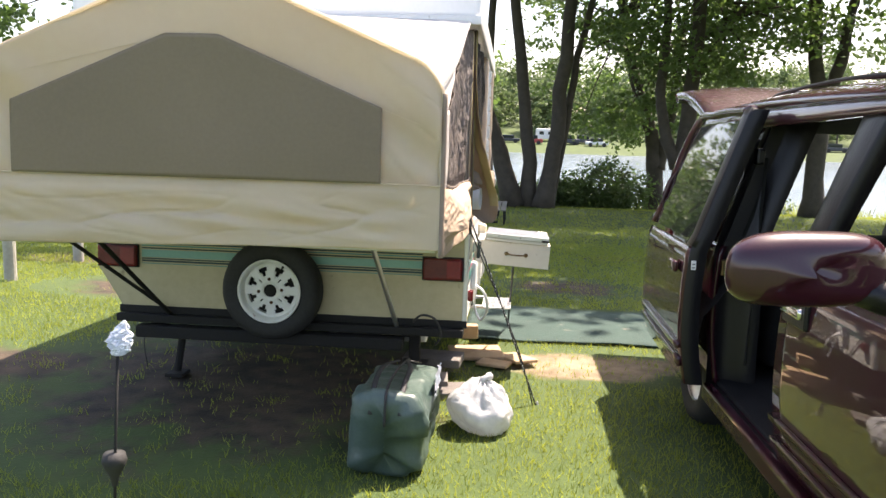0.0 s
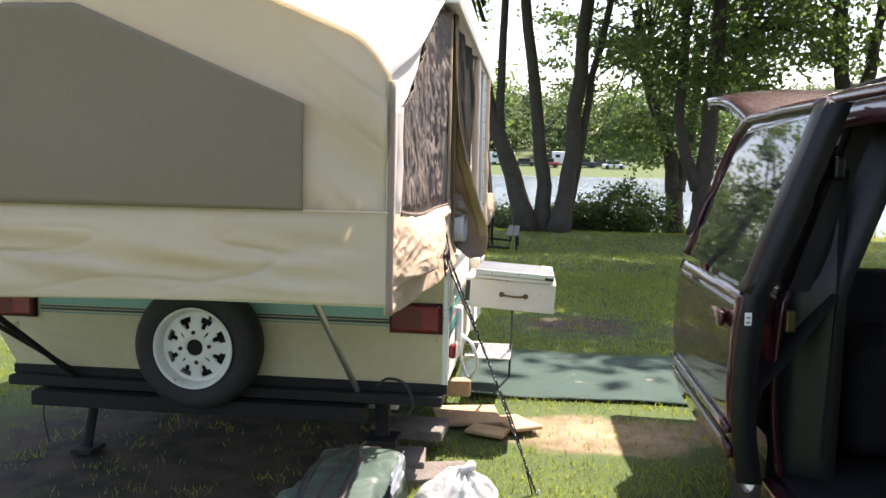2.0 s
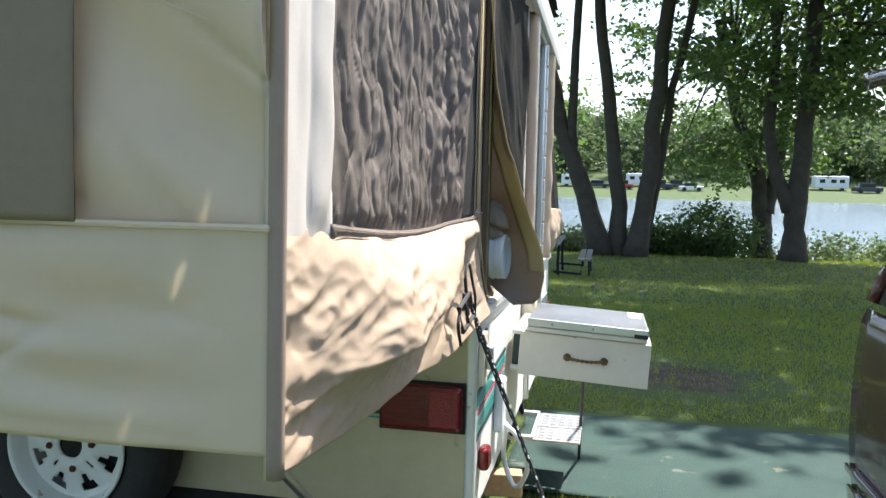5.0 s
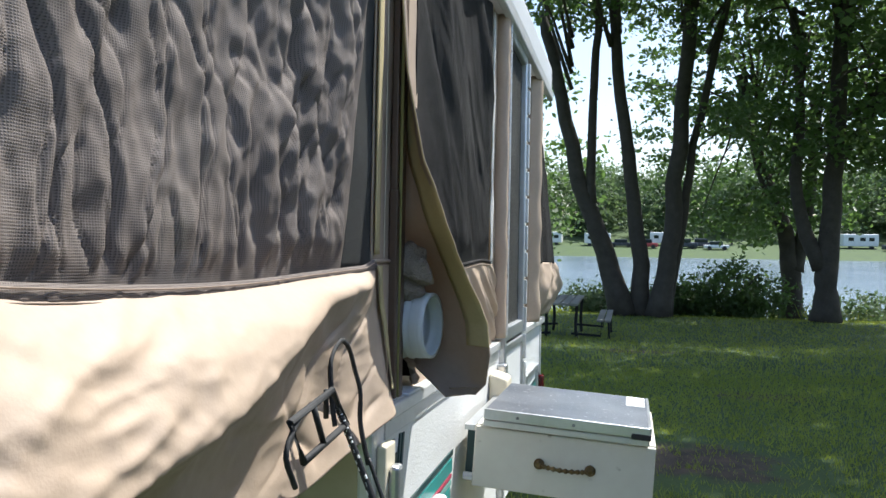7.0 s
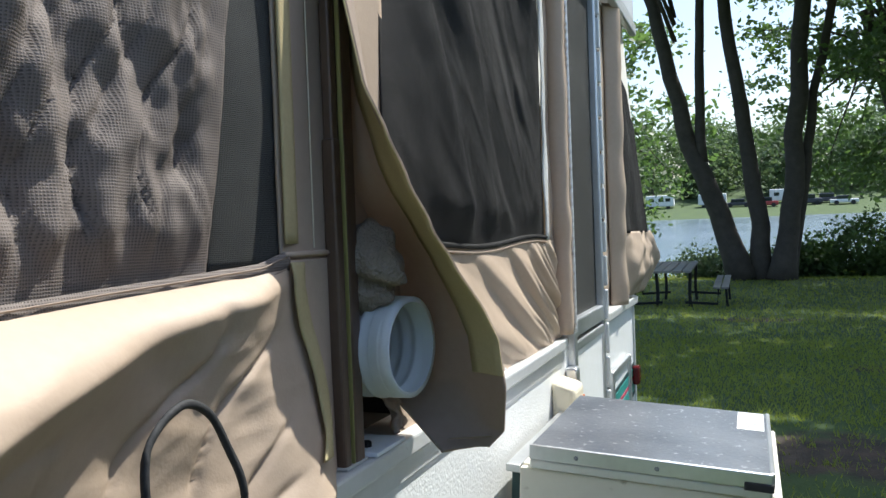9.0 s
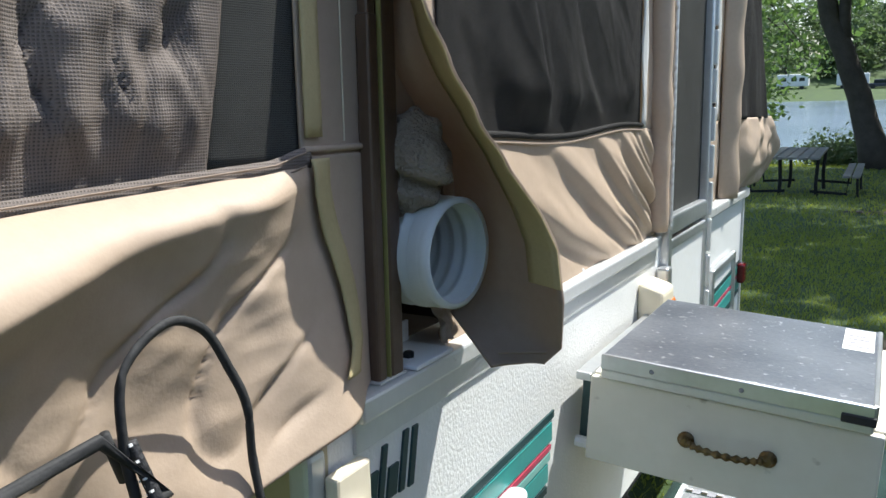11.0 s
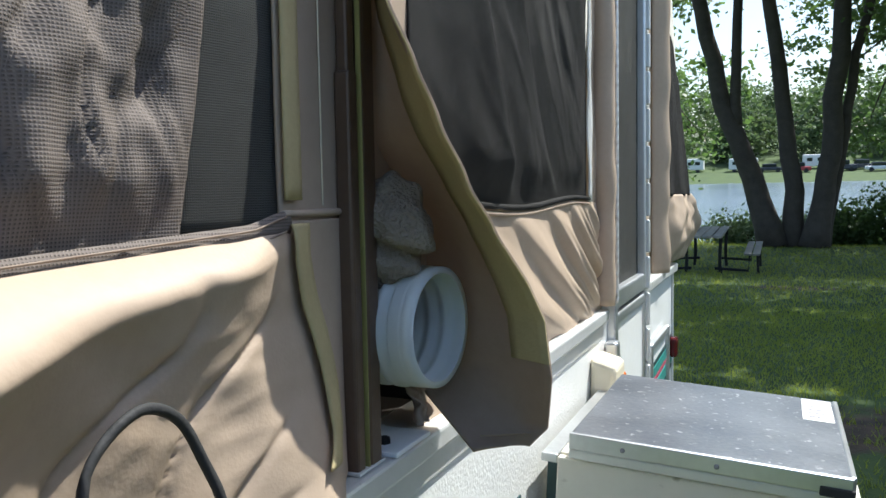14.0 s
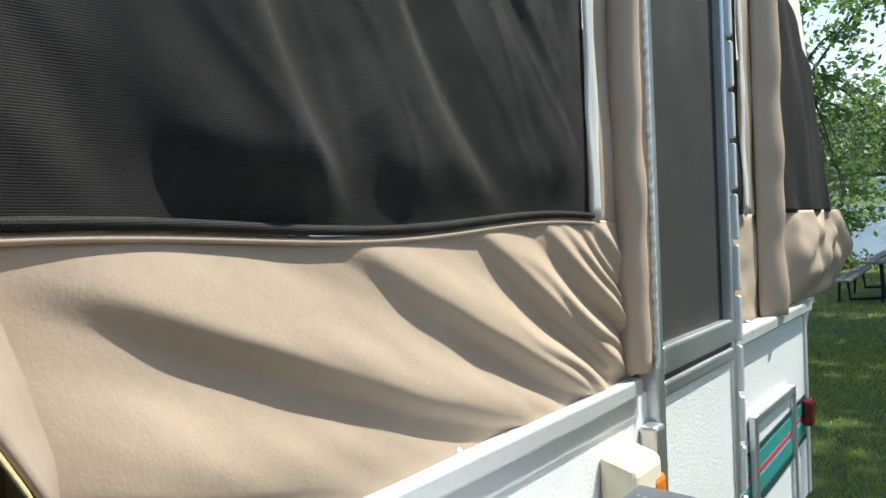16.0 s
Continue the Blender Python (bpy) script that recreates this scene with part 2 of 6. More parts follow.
def crumpled(x, y, z=0.0):
    """Facets like those of crushed cloth."""
    return noise.voronoi((x, y, z))[0][0]


def lerp(a, b, t):
    return a + (b - a) * t


def smooth01(t):
    t = min(1, max(0, t))
    return t * t * (3 - 2 * t)


def path(points, n):
    """A smooth line of n points through the given ones."""
    p = [Vector(q) for q in points]
    p = [2 * p[0] - p[1]] + p + [2 * p[-1] - p[-2]]
    out = []
    for i in range(n):
        s = i / (n - 1) * (len(p) - 3)
        k = min(int(s), len(p) - 4)
        t = s - k
        a, b, c, d = p[k : k + 4]
        out.append(0.5 * ((2 * b) + (c - a) * t + (2 * a - 5 * b + 4 * c - d) * t * t + (3 * b - a - 3 * c + d) * t ** 3))
    return out

# ==== BUILD ====
# ---- ground, lake, far shore ----
def ground_z(x, y):
    """Height of the lawn: nearly level round the trailer, a lip at the shore, the lake bed, the far bank and hill."""
    keys = [(-400, 4.0), (-60, 1.6), (0, 0.26), (4.6, 0.1), (8, 0.0), (14, -0.33), (19.5, -0.74), (26, -0.92), (29.5, -1.25), (32, -2.2), (38, -3.2), (116, -3.2), (126, -2.1), (131, -1.2), (142, -0.6), (170, 2.6), (230, 7.0), (600, 10.0), (4000, 10.0)]
    z = keys[-1][1]
    for (a, za), (b, zb) in zip(keys, keys[1:]):
        if y <= b:
            z = lerp(za, zb, (y - a) / (b - a))
            break
    near = smooth01(1 - abs(y - 3) / 40)
    return z + 0.012 * near * nz(x * 1.3, y * 1.3) + 0.05 * smooth01((y - 8) / 10) * nz(x * 0.15, y * 0.15, 3)


def grid_axis(lo, hi, mid, fine):
    out, v, step = [], mid, fine
    while v < hi:
        out.append(v)
        v += step
        step = fine if abs(v - mid) < 8 else step * 1.12
    out.append(hi)
    v, step = mid - fine, fine
    while v > lo:
        out.insert(0, v)
        v -= step
        step = fine if abs(v - mid) < 8 else step * 1.12
    return [lo] + out


def lawn_material():
    m = material("lawn", [(0.024, 0.05, 0.008), (0.056, 0.09, 0.017)], 0.9, 0, 0.9, 14, 0.6, 60)
    t = m.node_tree
    b = t.nodes["Principled BSDF"]
    green = b.inputs["Base Color"].links[0].from_socket
    coord = t.nodes.new("ShaderNodeTexCoord")
    sep = t.nodes.new("ShaderNodeSeparateXYZ")
    t.links.new(coord.outputs["Object"], sep.inputs[0])
    total = None

    def math_node(op, a, c):
        n = t.nodes.new("ShaderNodeMath")
        n.operation = op
        for i, v in enumerate((a, c)):
            if isinstance(v, (int, float)):
                n.inputs[i].default_value = v
            else:
                t.links.new(v, n.inputs[i])
        return n.outputs[0]

    # bare patches: worn earth beside the mat, under the trailer, by the posts
    for cx, cy, rx, ry in ((0.45, 5.35, 0.85, 0.42), (0.55, 8.3, 0.75, 0.7), (1.35, 11.2, 0.7, 0.45), (-1.4, 4.7, 1.6, 1.8), (-3.4, 7.2, 0.9, 0.55), (-3.0, 4.7, 0.9, 0.5), (-4.9, 9.0, 1.2, 0.8), (0.3, 15.8, 1.0, 0.5), (3.4, 12.6, 1.6, 0.35)):
        dx = math_node("MULTIPLY", math_node("SUBTRACT", sep.outputs[0], cx), 1 / rx)
        dy = math_node("MULTIPLY", math_node("SUBTRACT", sep.outputs[1], cy), 1 / ry)
        d = math_node("SQRT", math_node("ADD", math_node("MULTIPLY", dx, dx), math_node("MULTIPLY", dy, dy)), 0)
        f = math_node("MAXIMUM", math_node("SUBTRACT", 1.35, d), 0)
        if total is None:
            sandy = f
        total = f if total is None else math_node("MAXIMUM", total, f)
    n = t.nodes.new("ShaderNodeTexNoise")
    n.inputs["Scale"].default_value, n.inputs["Detail"].default_value, n.inputs["Roughness"].default_value = 2.6, 9, 0.65
    t.links.new(coord.outputs["Object"], n.inputs["Vector"])
    edge = math_node("MULTIPLY", total, n.outputs[0])
    mr = t.nodes.new("ShaderNodeMapRange")
    mr.inputs[1].default_value, mr.inputs[2].default_value = 0.3, 0.42
    t.links.new(edge, mr.inputs[0])
    n2 = t.nodes.new("ShaderNodeTexNoise")
    n2.inputs["Scale"].default_value, n2.inputs["Detail"].default_value = 7, 9
    t.links.new(coord.outputs["Object"], n2.inputs["Vector"])
    earth = t.nodes.new("ShaderNodeValToRGB")
    earth.color_ramp.elements[0].position, earth.color_ramp.elements[1].position = 0.35, 0.7
    earth.color_ramp.elements[0].color, earth.color_ramp.elements[1].color = (0.02, 0.014, 0.008, 1), (0.085, 0.058, 0.035, 1)
    t.links.new(n2.outputs[0], earth.inputs[0])
    mix = t.nodes.new("ShaderNodeMix")
    mix.data_type = "RGBA"
    t.links.new(mr.outputs[0], mix.inputs[0])
    t.links.new(green, mix.inputs[6])
    sand = t.nodes.new("ShaderNodeValToRGB")
    sand.color_ramp.elements[0].position, sand.color_ramp.elements[1].position = 0.35, 0.7
    sand.color_ramp.elements[0].color, sand.color_ramp.elements[1].color = (0.13, 0.095, 0.055, 1), (0.28, 0.225, 0.15, 1)
    t.links.new(n2.outputs[0], sand.inputs[0])
    soil = t.nodes.new("ShaderNodeMix")
    soil.data_type = "RGBA"
    t.links.new(math_node("MINIMUM", math_node("MULTIPLY", sandy, 2.5), 1.0), soil.inputs[0])
    t.links.new(earth.outputs[0], soil.inputs[6])
    t.links.new(sand.outputs[0], soil.inputs[7])
    t.links.new(soil.outputs[2], mix.inputs[7])
    t.links.new(mix.outputs[2], b.inputs["Base Color"])
    return m


BARE = ((0.45, 5.35, 0.85, 0.42), (0.55, 8.3, 0.75, 0.7), (-1.6, 4.9, 1.2, 1.6), (-3.4, 7.2, 0.9, 0.55), (-3.0, 4.7, 0.9, 0.5))
M_LAWN = lawn_material()
gx, gy = grid_axis(-3000, 3000, 0.0, 0.25), grid_axis(-3000, 4000, 4.0, 0.25)
verts = [(x, y, ground_z(x, y)) for x in gx for y in gy]
ny = len(gy)
faces = [(i * ny + j, (i + 1) * ny + j, (i + 1) * ny + j + 1, i * ny + j + 1) for i in range(len(gx) - 1) for j in range(ny - 1)]
gm = bpy.data.meshes.new("ground")
gm.from_pydata(verts, [], faces)
for p in gm.polygons:
    p.use_smooth = True
gm.materials.append(M_LAWN)
tagged(new("ground", gm), "mown campsite lawn with worn bare earth patches, running to the lake", "ground", kind="structure")

M_WATER = material("lake_water", [(0.10, 0.14, 0.17), (0.14, 0.18, 0.21)], 0.22, 0, 0.05, 0.4, 0.25, 1.2)
WATER_Z = -2.0
wb = sheet(lambda u, v: Vector((lerp(-600, 600, u), lerp(30, 130, v), WATER_Z)), 40, 10)
tagged(part("water", wb, M_WATER), "calm pale grey-blue lake reflecting the sky", "lake", kind="structure")

# grass blades over the near lawn
M_BLADE = translucent(material("grass_blade", [(0.07, 0.12, 0.018), (0.2, 0.235, 0.045)], 0.6, 0, 1.5, 40, 0.0), 0.45, (0.42, 0.48, 0.065))


def grass(name, n, x0, x1, y0, y1, h, seed, label, power=1.0):
    rnd = random.Random(seed)
    vs, fs = [], []
    for _ in range(n):
        x, y = rnd.uniform(x0, x1), lerp(y0, y1, rnd.random() ** power)
        rim = min(x - x0, x1 - x, y - y0, y1 - y)
        if rnd.random() > smooth01(rim / 1.6):
            continue
        k = min([((x - cx) / rx) ** 2 + ((y - cy) / ry) ** 2 for cx, cy, rx, ry in BARE])
        if k < 1.1 and rnd.random() > ((0.16 if x > -0.3 and y > 4.9 else 0.02) + 0.3 * max(0, k - 0.6) + 1.2 * max(0, nz(x * 5, y * 5) - 0.1)):
            continue
        if -0.3 < x < 1.8 and 5.86 < y < 7.2:
            continue
        z = ground_z(x, y) - 0.004
        a, hh, w = rnd.uniform(0, 6.283), h * rnd.uniform(0.5, 1.3), 0.0022 * rnd.uniform(0.7, 1.6) * (1 + max(0, y - 4) * 0.12)
        lx, ly = rnd.gauss(0, 0.45) * hh, rnd.gauss(0, 0.45) * hh
        c, s = math.cos(a) * w, math.sin(a) * w
        b = len(vs)
        vs += [(x - c, y - s, z), (x + c, y + s, z), (x + lx, y + ly, z + hh)]
        fs.append((b, b + 1, b + 2))
    me = bpy.data.meshes.new(name)
    me.from_pydata(vs, [], fs)
    me.materials.append(M_BLADE)
    return tagged(new(name, me), label, "grass", kind="stuff")


grass("shore_grass", 70000, -4.0, 13.0, 12.6, 29.0, 0.055, 6, "mown grass of the lakeside lawn under the maples", 1.4)
grass("lawn_grass", 430000, -7.5, 5.0, 0.5, 14.0, 0.036, 5, "short green mown grass blades on the campsite lawn", 1.5)

# ---- pop-up camper ----
BASE = (-1.27, 5.8, 0.1)
camper = thing("popup_camper", BASE, "cream pop-up tent camper with teal stripes, tan canvas, bunks pulled out", "camper")


def cp(name, bm, mat, label="", smooth=False, parent=None):
    return part(name, bm, mat, parent or camper, label, smooth, BASE)


XR, XL, YR, YF, ZB, ZT = -0.25, -2.30, 4.62, 7.02, 0.5, 1.0
# tub: rear end with the slanting lower left corner, side, front
rear_pts = [(XL, YR, ZT), (XR, YR, ZT), (XR, YR, ZB), (XL + 0.14, YR, ZB), (XL, YR, 0.72)]
cp("rear_wall", slab([(x, y, z) for x, y, z in rear_pts], (0, 1, 0), 0.03), M_CREAM, "faded cream rear panel with rust specks")
cp("side_wall", solid(XR - 0.03, XR, YR + 0.03, YF - 0.03, ZB, ZT, 0.002), M_SIDING, "white embossed aluminium siding")
cp("side_wall", solid(XL, XL + 0.03, YR + 0.03, YF - 0.03, 0.72, ZT, 0.002), M_SIDING)
cp("front_wall", solid(XL, XR, YF - 0.03, YF, ZB, ZT, 0.004), M_SIDING)
cp("floor_pan", solid(XL + 0.14, XR - 0.01, YR + 0.01, YF - 0.01, ZB - 0.03, ZB, 0.002), M_FRAME)
cp("inner_floor", solid(XL + 0.03, XR - 0.032, YR + 0.032, YF - 0.032, ZT - 0.12, ZT - 0.1, 0), M_SHADE)
cp("chassis_rail", solid(XL + 0.12, XR - 0.01, YR - 0.05, YR + 0.06, 0.425, 0.468, 0.006), M_FRAME, "black steel bumper beam")
cp("chassis_rail", solid(XL + 0.24, XR - 0.33, YR - 0.075, YR + 0.02, 0.345, 0.41, 0.008), M_FRAME, "lower black steel beam")
cp("hanger_wire", tube(path([(-2.02, YR - 0.02, 0.42), (-2.03, YR - 0.03, 0.3), (-2.02, YR - 0.01, 0.16)], 12), 0.003, 6), M_STRAP, "dangling thin wire")
cp("chassis_rail", solid(XR - 0.35, XR - 0.27, YR + 0.06, YF + 0.6, 0.39, 0.468, 0.006), M_FRAME)
cp("chassis_rail", solid(XL + 0.27, XL + 0.35, YR + 0.06, YF + 0.6, 0.39, 0.468, 0.006), M_FRAME)
cp("skirt_trim", solid(XL + 0.12, XR + 0.006, YR - 0.008, YR + 0.02, 0.47, 0.51, 0.003), M_FRAME)
cp("corner_trim", solid(XR - 0.02, XR + 0.006, YR - 0.006, YR + 0.022, ZB, ZT, 0.006), M_ALU_W)
cp("corner_trim", solid(XR - 0.02, XR + 0.006, YF - 0.022, YF + 0.006, ZB, ZT, 0.006), M_ALU_W)
# rear stripes
for z0, z1, m in ((0.782, 0.824, M_TEAL_L), (0.829, 0.836, M_NAVY), (0.844, 0.85, M_TEAL), (0.856, 0.864, M_NAVY), (0.872, 0.879, M_NAVY), (0.771, 0.778, M_NAVY), (0.757, 0.767, M_NAVY), (0.746, 0.75, M_TEAL)):
    cp("stripe", solid(XL + 0.25, -0.49, YR - 0.004 - (0.002 if m is M_PINK else 0), YR + 0.001, z0, z1, 0), m)


def tail_light(x0, x1):
    h = cp("tail_light", solid(x0, x1, YR - 0.03, YR, 0.728, 0.845, 0.012, 3), M_RED, "red ribbed tail light lens")
    cp("tail_light_base", solid(x0 - 0.006, x1 + 0.006, YR - 0.012, YR - 0.001, 0.722, 0.851, 0.004), M_FRAME, parent=h)
    cp("reflector", solid(lerp(x0, x1, 0.6), x1 - 0.008, YR - 0.036, YR - 0.028, 0.74, 0.835, 0.004), M_REDL, "brighter red brake lens", parent=h)
    for k in range(9):
        z = 0.742 + 0.0115 * k
        cp("lens_rib", solid(x0 + 0.012, lerp(x0, x1, 0.57), YR - 0.0325, YR - 0.0295, z, z + 0.006, 0.001), M_RED, parent=h)


tail_light(-0.485, -0.275)
tail_light(-2.295, -2.07)
# spare wheel
WC = Matrix.Translation((-1.277, YR - 0.02, 0.652)) @ Matrix.Rotation(radians(90), 4, "X")
wheel = cp("spare_wheel", lathe([(0.075, 0.0), (0.08, 0.06), (0.03, 0.1), (0.0, 0.1)], 24, WC), M_FRAME, "spare wheel bolted on the rear wall")
cp("tyre", lathe([(0.16, 0.02), (0.175, 0.0), (0.23, -0.0), (0.258, 0.02), (0.266, 0.05), (0.266, 0.1), (0.256, 0.135), (0.225, 0.155), (0.18, 0.15), (0.165, 0.14), (0.16, 0.12)], 64, WC), M_BLACK, "black rubber tyre", True, wheel)
for r in (0.245, 0.262):
    cp("tread_rib", lathe([(r - 0.004, 0.13 - (r - 0.245) * 2), (r + 0.005, 0.136 - (r - 0.245) * 2), (r + 0.006, 0.126 - (r - 0.245) * 2), (r - 0.003, 0.12 - (r - 0.245) * 2)], 64, WC), M_BLACK, parent=wheel)


def wheel_disc():
    """Spoked steel disc: a ring with eight three-cornered holes and four nut holes, dished towards the hub."""
    bm = bmesh.new()
    n, rings = 64, [(0.158, 0.125), (0.15, 0.108), (0.14, 0.105), (0.128, 0.112), (0.105, 0.118), (0.082, 0.122), (0.06, 0.126), (0.034, 0.128)]
    g = [[bm.verts.new(WC @ Vector((r * math.cos((k + 0.5 * (i > 2 and 0)) * math.tau / n), r * math.sin(k * math.tau / n), h))) for k in range(n)] for i, (r, h) in enumerate(rings)]
    for i in range(len(rings) - 1):
        for k in range(n):
            ph = k % 8
            if (i == 3 and ph in (2, 3, 4, 5)) or (i == 4 and ph in (3, 4)):
                continue
            if i == 5 and k % 16 == 8:
                continue
            bm.faces.new((g[i][k], g[i][(k + 1) % n], g[i + 1][(k + 1) % n], g[i + 1][k]))
    return bm


thicken(cp("rim_disc", wheel_disc(), M_RIM, "white painted spoked steel rim", True, wheel), 0.006)
cp("rim_ring", lathe([(0.14, 0.06), (0.15, 0.12), (0.163, 0.14), (0.17, 0.152), (0.166, 0.157), (0.157, 0.15), (0.15, 0.128), (0.13, 0.05)], 64, WC), M_RIM, "", True, wheel)
cp("rim_back", lathe([(0.15, 0.07), (0.0, 0.07)], 32, WC), M_BLACK, parent=wheel)
cp("hub_cap", lathe([(0.034, 0.1), (0.034, 0.122), (0.026, 0.127), (0.0, 0.128)], 24, WC), M_FRAME, "dark hub hole", True, wheel)
for k in range(4):
    a = k * math.tau / 4 + 0.1
    cp("wheel_nut", lathe([(0.009, 0.118), (0.009, 0.134), (0.006, 0.138), (0, 0.138)], 6, WC @ Matrix.Translation((0.062 * math.cos(a), 0.062 * math.sin(a), 0))), M_RUST, parent=wheel)
cp("valve_stem", tube([WC @ Vector((0.06, 0.118, 0.115)), WC @ Vector((0.075, 0.135, 0.15))], 0.006, 8), M_BLACK, parent=wheel)

# stabiliser legs and bunk struts
cp("stabiliser_leg", merge(tube([(-1.85, YR + 0.1, 0.42), (-1.88, YR + 0.06, 0.13)], 0.022, 8), solid(-1.93, -1.83, YR + 0.0, YR + 0.12, 0.105, 0.125, 0.004)), M_FRAME, "black steel jack leg")
cp("stabiliser_leg", merge(solid(-0.56, -0.5, YR + 0.05, YR + 0.1, 0.25, 0.42, 0.006), solid(-0.6, -0.46, YR + 0.0, YR + 0.15, 0.222, 0.25, 0.004)), M_FRAME)
for x in (-0.62, -1.98):
    cp("bunk_strut", tube([(x - (0.03 if x > -1 else 0), 3.95, 1.0), (x + (0.0 if x > -1 else 0.1), YR - 0.02, 0.47)], 0.012, 10), M_ALU if x > -1 else M_FRAME, "slanting bunk support rod")
cp("bunk_strut", tube([(-2.28, 4.1, 1.0), (-1.9, YR - 0.02, 0.5)], 0.01, 8), M_FRAME)
cp("wire_loop", tube(path([(-0.52, 4.5, 0.52), (-0.47, 4.48, 0.56), (-0.4, 4.48, 0.54), (-0.37, 4.5, 0.45), (-0.4, 4.5, 0.4)], 20), 0.006, 8), M_STRAP, "olive cable loop", True)

# rim rail on the right side, with screws
cp("rim_rail", solid(XR - 0.07, XR + 0.014, 4.69, 5.83, 1.004, 1.03, 0.004), M_ALU_W, "dull aluminium rim rail")
cp("rim_rail", solid(XR - 0.005, XR + 0.004, 4.69, 5.83, 0.972, 1.003, 0.0015), M_ALU_W)
cp("rim_rail", solid(XR - 0.07, XR + 0.02, 6.31, YF + 0.01, 1.0, 1.03, 0.006), M_ALU_W)
cp("rim_rail", solid(XL - 0.02, XR, YR - 0.01, YR + 0.05, 1.0, 1.03, 0.006), M_ALU_W)
for y in (4.72, 5.05, 5.2, 5.38, 5.56, 5.72, 6.5, 6.8):
    cp("screw", lathe([(0.006, 0), (0.006, 0.003), (0.003, 0.006), (0, 0.006)], 8, Matrix.Translation((XR - 0.012, y, 1.03))), M_ALU)

# side graphics: rising stripes, and lettering blocks
def side_strip(y0, z0, y1, z1, w, m, lift=0.003):
    return slab([(XR, y0, z0), (XR, y1, z1), (XR, y1, z1 + w), (XR, y0, z0 + w)], (1, 0, 0), lift)


for k, (w, m) in enumerate(((0.012, M_NAVY), (0.03, M_TEAL), (0.012, M_TEAL_L), (0.008, M_PINK), (0.03, M_TEAL), (0.012, M_NAVY))):
    off = (0.0, 0.018, 0.052, 0.068, 0.082, 0.118)[k]
    cp("stripe", side_strip(4.66, 0.69 + off, 5.19 + 0.25 * off, 0.705 + off, w, m), m)
    cp("stripe", side_strip(6.33, 0.64 + off * 0.9, 6.99, 0.66 + off * 0.9, w * 0.9, m), m)
for y, z0, h, w in ((4.665, 0.905, 0.062, 0.01), (4.682, 0.905, 0.036, 0.018), (4.706, 0.904, 0.036, 0.016), (4.727, 0.902, 0.06, 0.009), (4.743, 0.9, 0.034, 0.018), (4.767, 0.898, 0.066, 0.01), (4.786, 0.896, 0.066, 0.01)):
    cp("lettering_block", slab([(XR, y, z0), (XR, y + w, z0), (XR, y + w + 0.2 * h, z0 + h), (XR, y + 0.2 * h, z0 + h)], (1, 0, 0), 0.003), M_NAVY)
red = cp("marker_light", solid(XR, XR + 0.03, 4.7, 4.76, 0.60, 0.66, 0.012, 3), M_RED, "red side marker light")
cp("marker_light", solid(XR, XR + 0.028, 6.94, 6.99, 0.70, 0.77, 0.01, 3), M_RED, "red front side marker light")
# hasp and vent hatch by the galley
hasp = cp("catch_plate", solid(XR + 0.006, XR + 0.022, 4.635, 4.69, 0.84, 0.975, 0.004), M_CREAMPL, "cream latch plate")
cp("catch_bolt", solid(XR + 0.022, XR + 0.04, 4.65, 4.68, 0.88, 0.94, 0.006), M_ALU, parent=hasp)
cp("socket_cover", solid(XR, XR + 0.03, 4.98, 5.06, 0.62, 0.78, 0.01), M_WHITEPL, "white electrical hatch")
cp("power_cord", tube(path([(XR + 0.03, 5.02, 0.64), (XR + 0.08, 5.0, 0.6), (XR + 0.1, 5.05, 0.5), (XR + 0.06, 5.1, 0.42), (XR + 0.02, 5.12, 0.5), (XR + 0.03, 5.06, 0.63)], 28), 0.008, 8), M_WHITEPL, "coiled pale power cord", True)
# porch lamp
lb = solid(XR, XR + 0.055, 5.69, 5.79, 0.845, 0.95, 0.012, 3)
for v in lb.verts:
    if v.co.z > 0.9:
        v.co.z -= 0.3 * (v.co.x - XR)
lamp = cp("porch_lamp", lb, M_CREAMPL, "cream plastic porch light with amber lens")
cp("lens", solid(XR + 0.01, XR + 0.058, 5.755, 5.797, 0.842, 0.905, 0.008), M_AMBER, "amber lens", parent=lamp)

# galley end side: door
door = cp("door", solid(XR - 0.02, XR + 0.012, 5.90, 6.29, ZB, 1.0, 0.004), M_SIDING, "white camper door with aluminium frame and screened window")
for (y0, y1, z0, z1) in ((5.875, 5.905, 0.5, 2.03), (6.28, 6.305, 0.5, 2.03), (5.905, 6.28, 1.02, 1.065), (5.905, 6.28, 2.0, 2.03), (5.905, 6.28, 0.985, 1.01)):
    cp("door_frame", solid(XR - 0.015, XR + 0.02, y0, y1, z0, z1, 0.005), M_ALU, parent=door)
cp("door_pane", solid(XR - 0.004, XR, 5.905, 6.28, 1.065, 2.0, 0), M_SCREEN_G, "grey insect screen", parent=door)
for z in np.arange(0.52, 2.0, 0.1):
    cp("hinge_knuckle", solid(XR + 0.014, XR + 0.03, 6.295, 6.312, z, z + 0.09, 0.004), M_ALU_W, parent=door)
cp("door_catch", solid(XR, XR + 0.03, 5.835, 5.872, 0.86, 0.955, 0.006), M_ALU, "small steel door catch", parent=door)
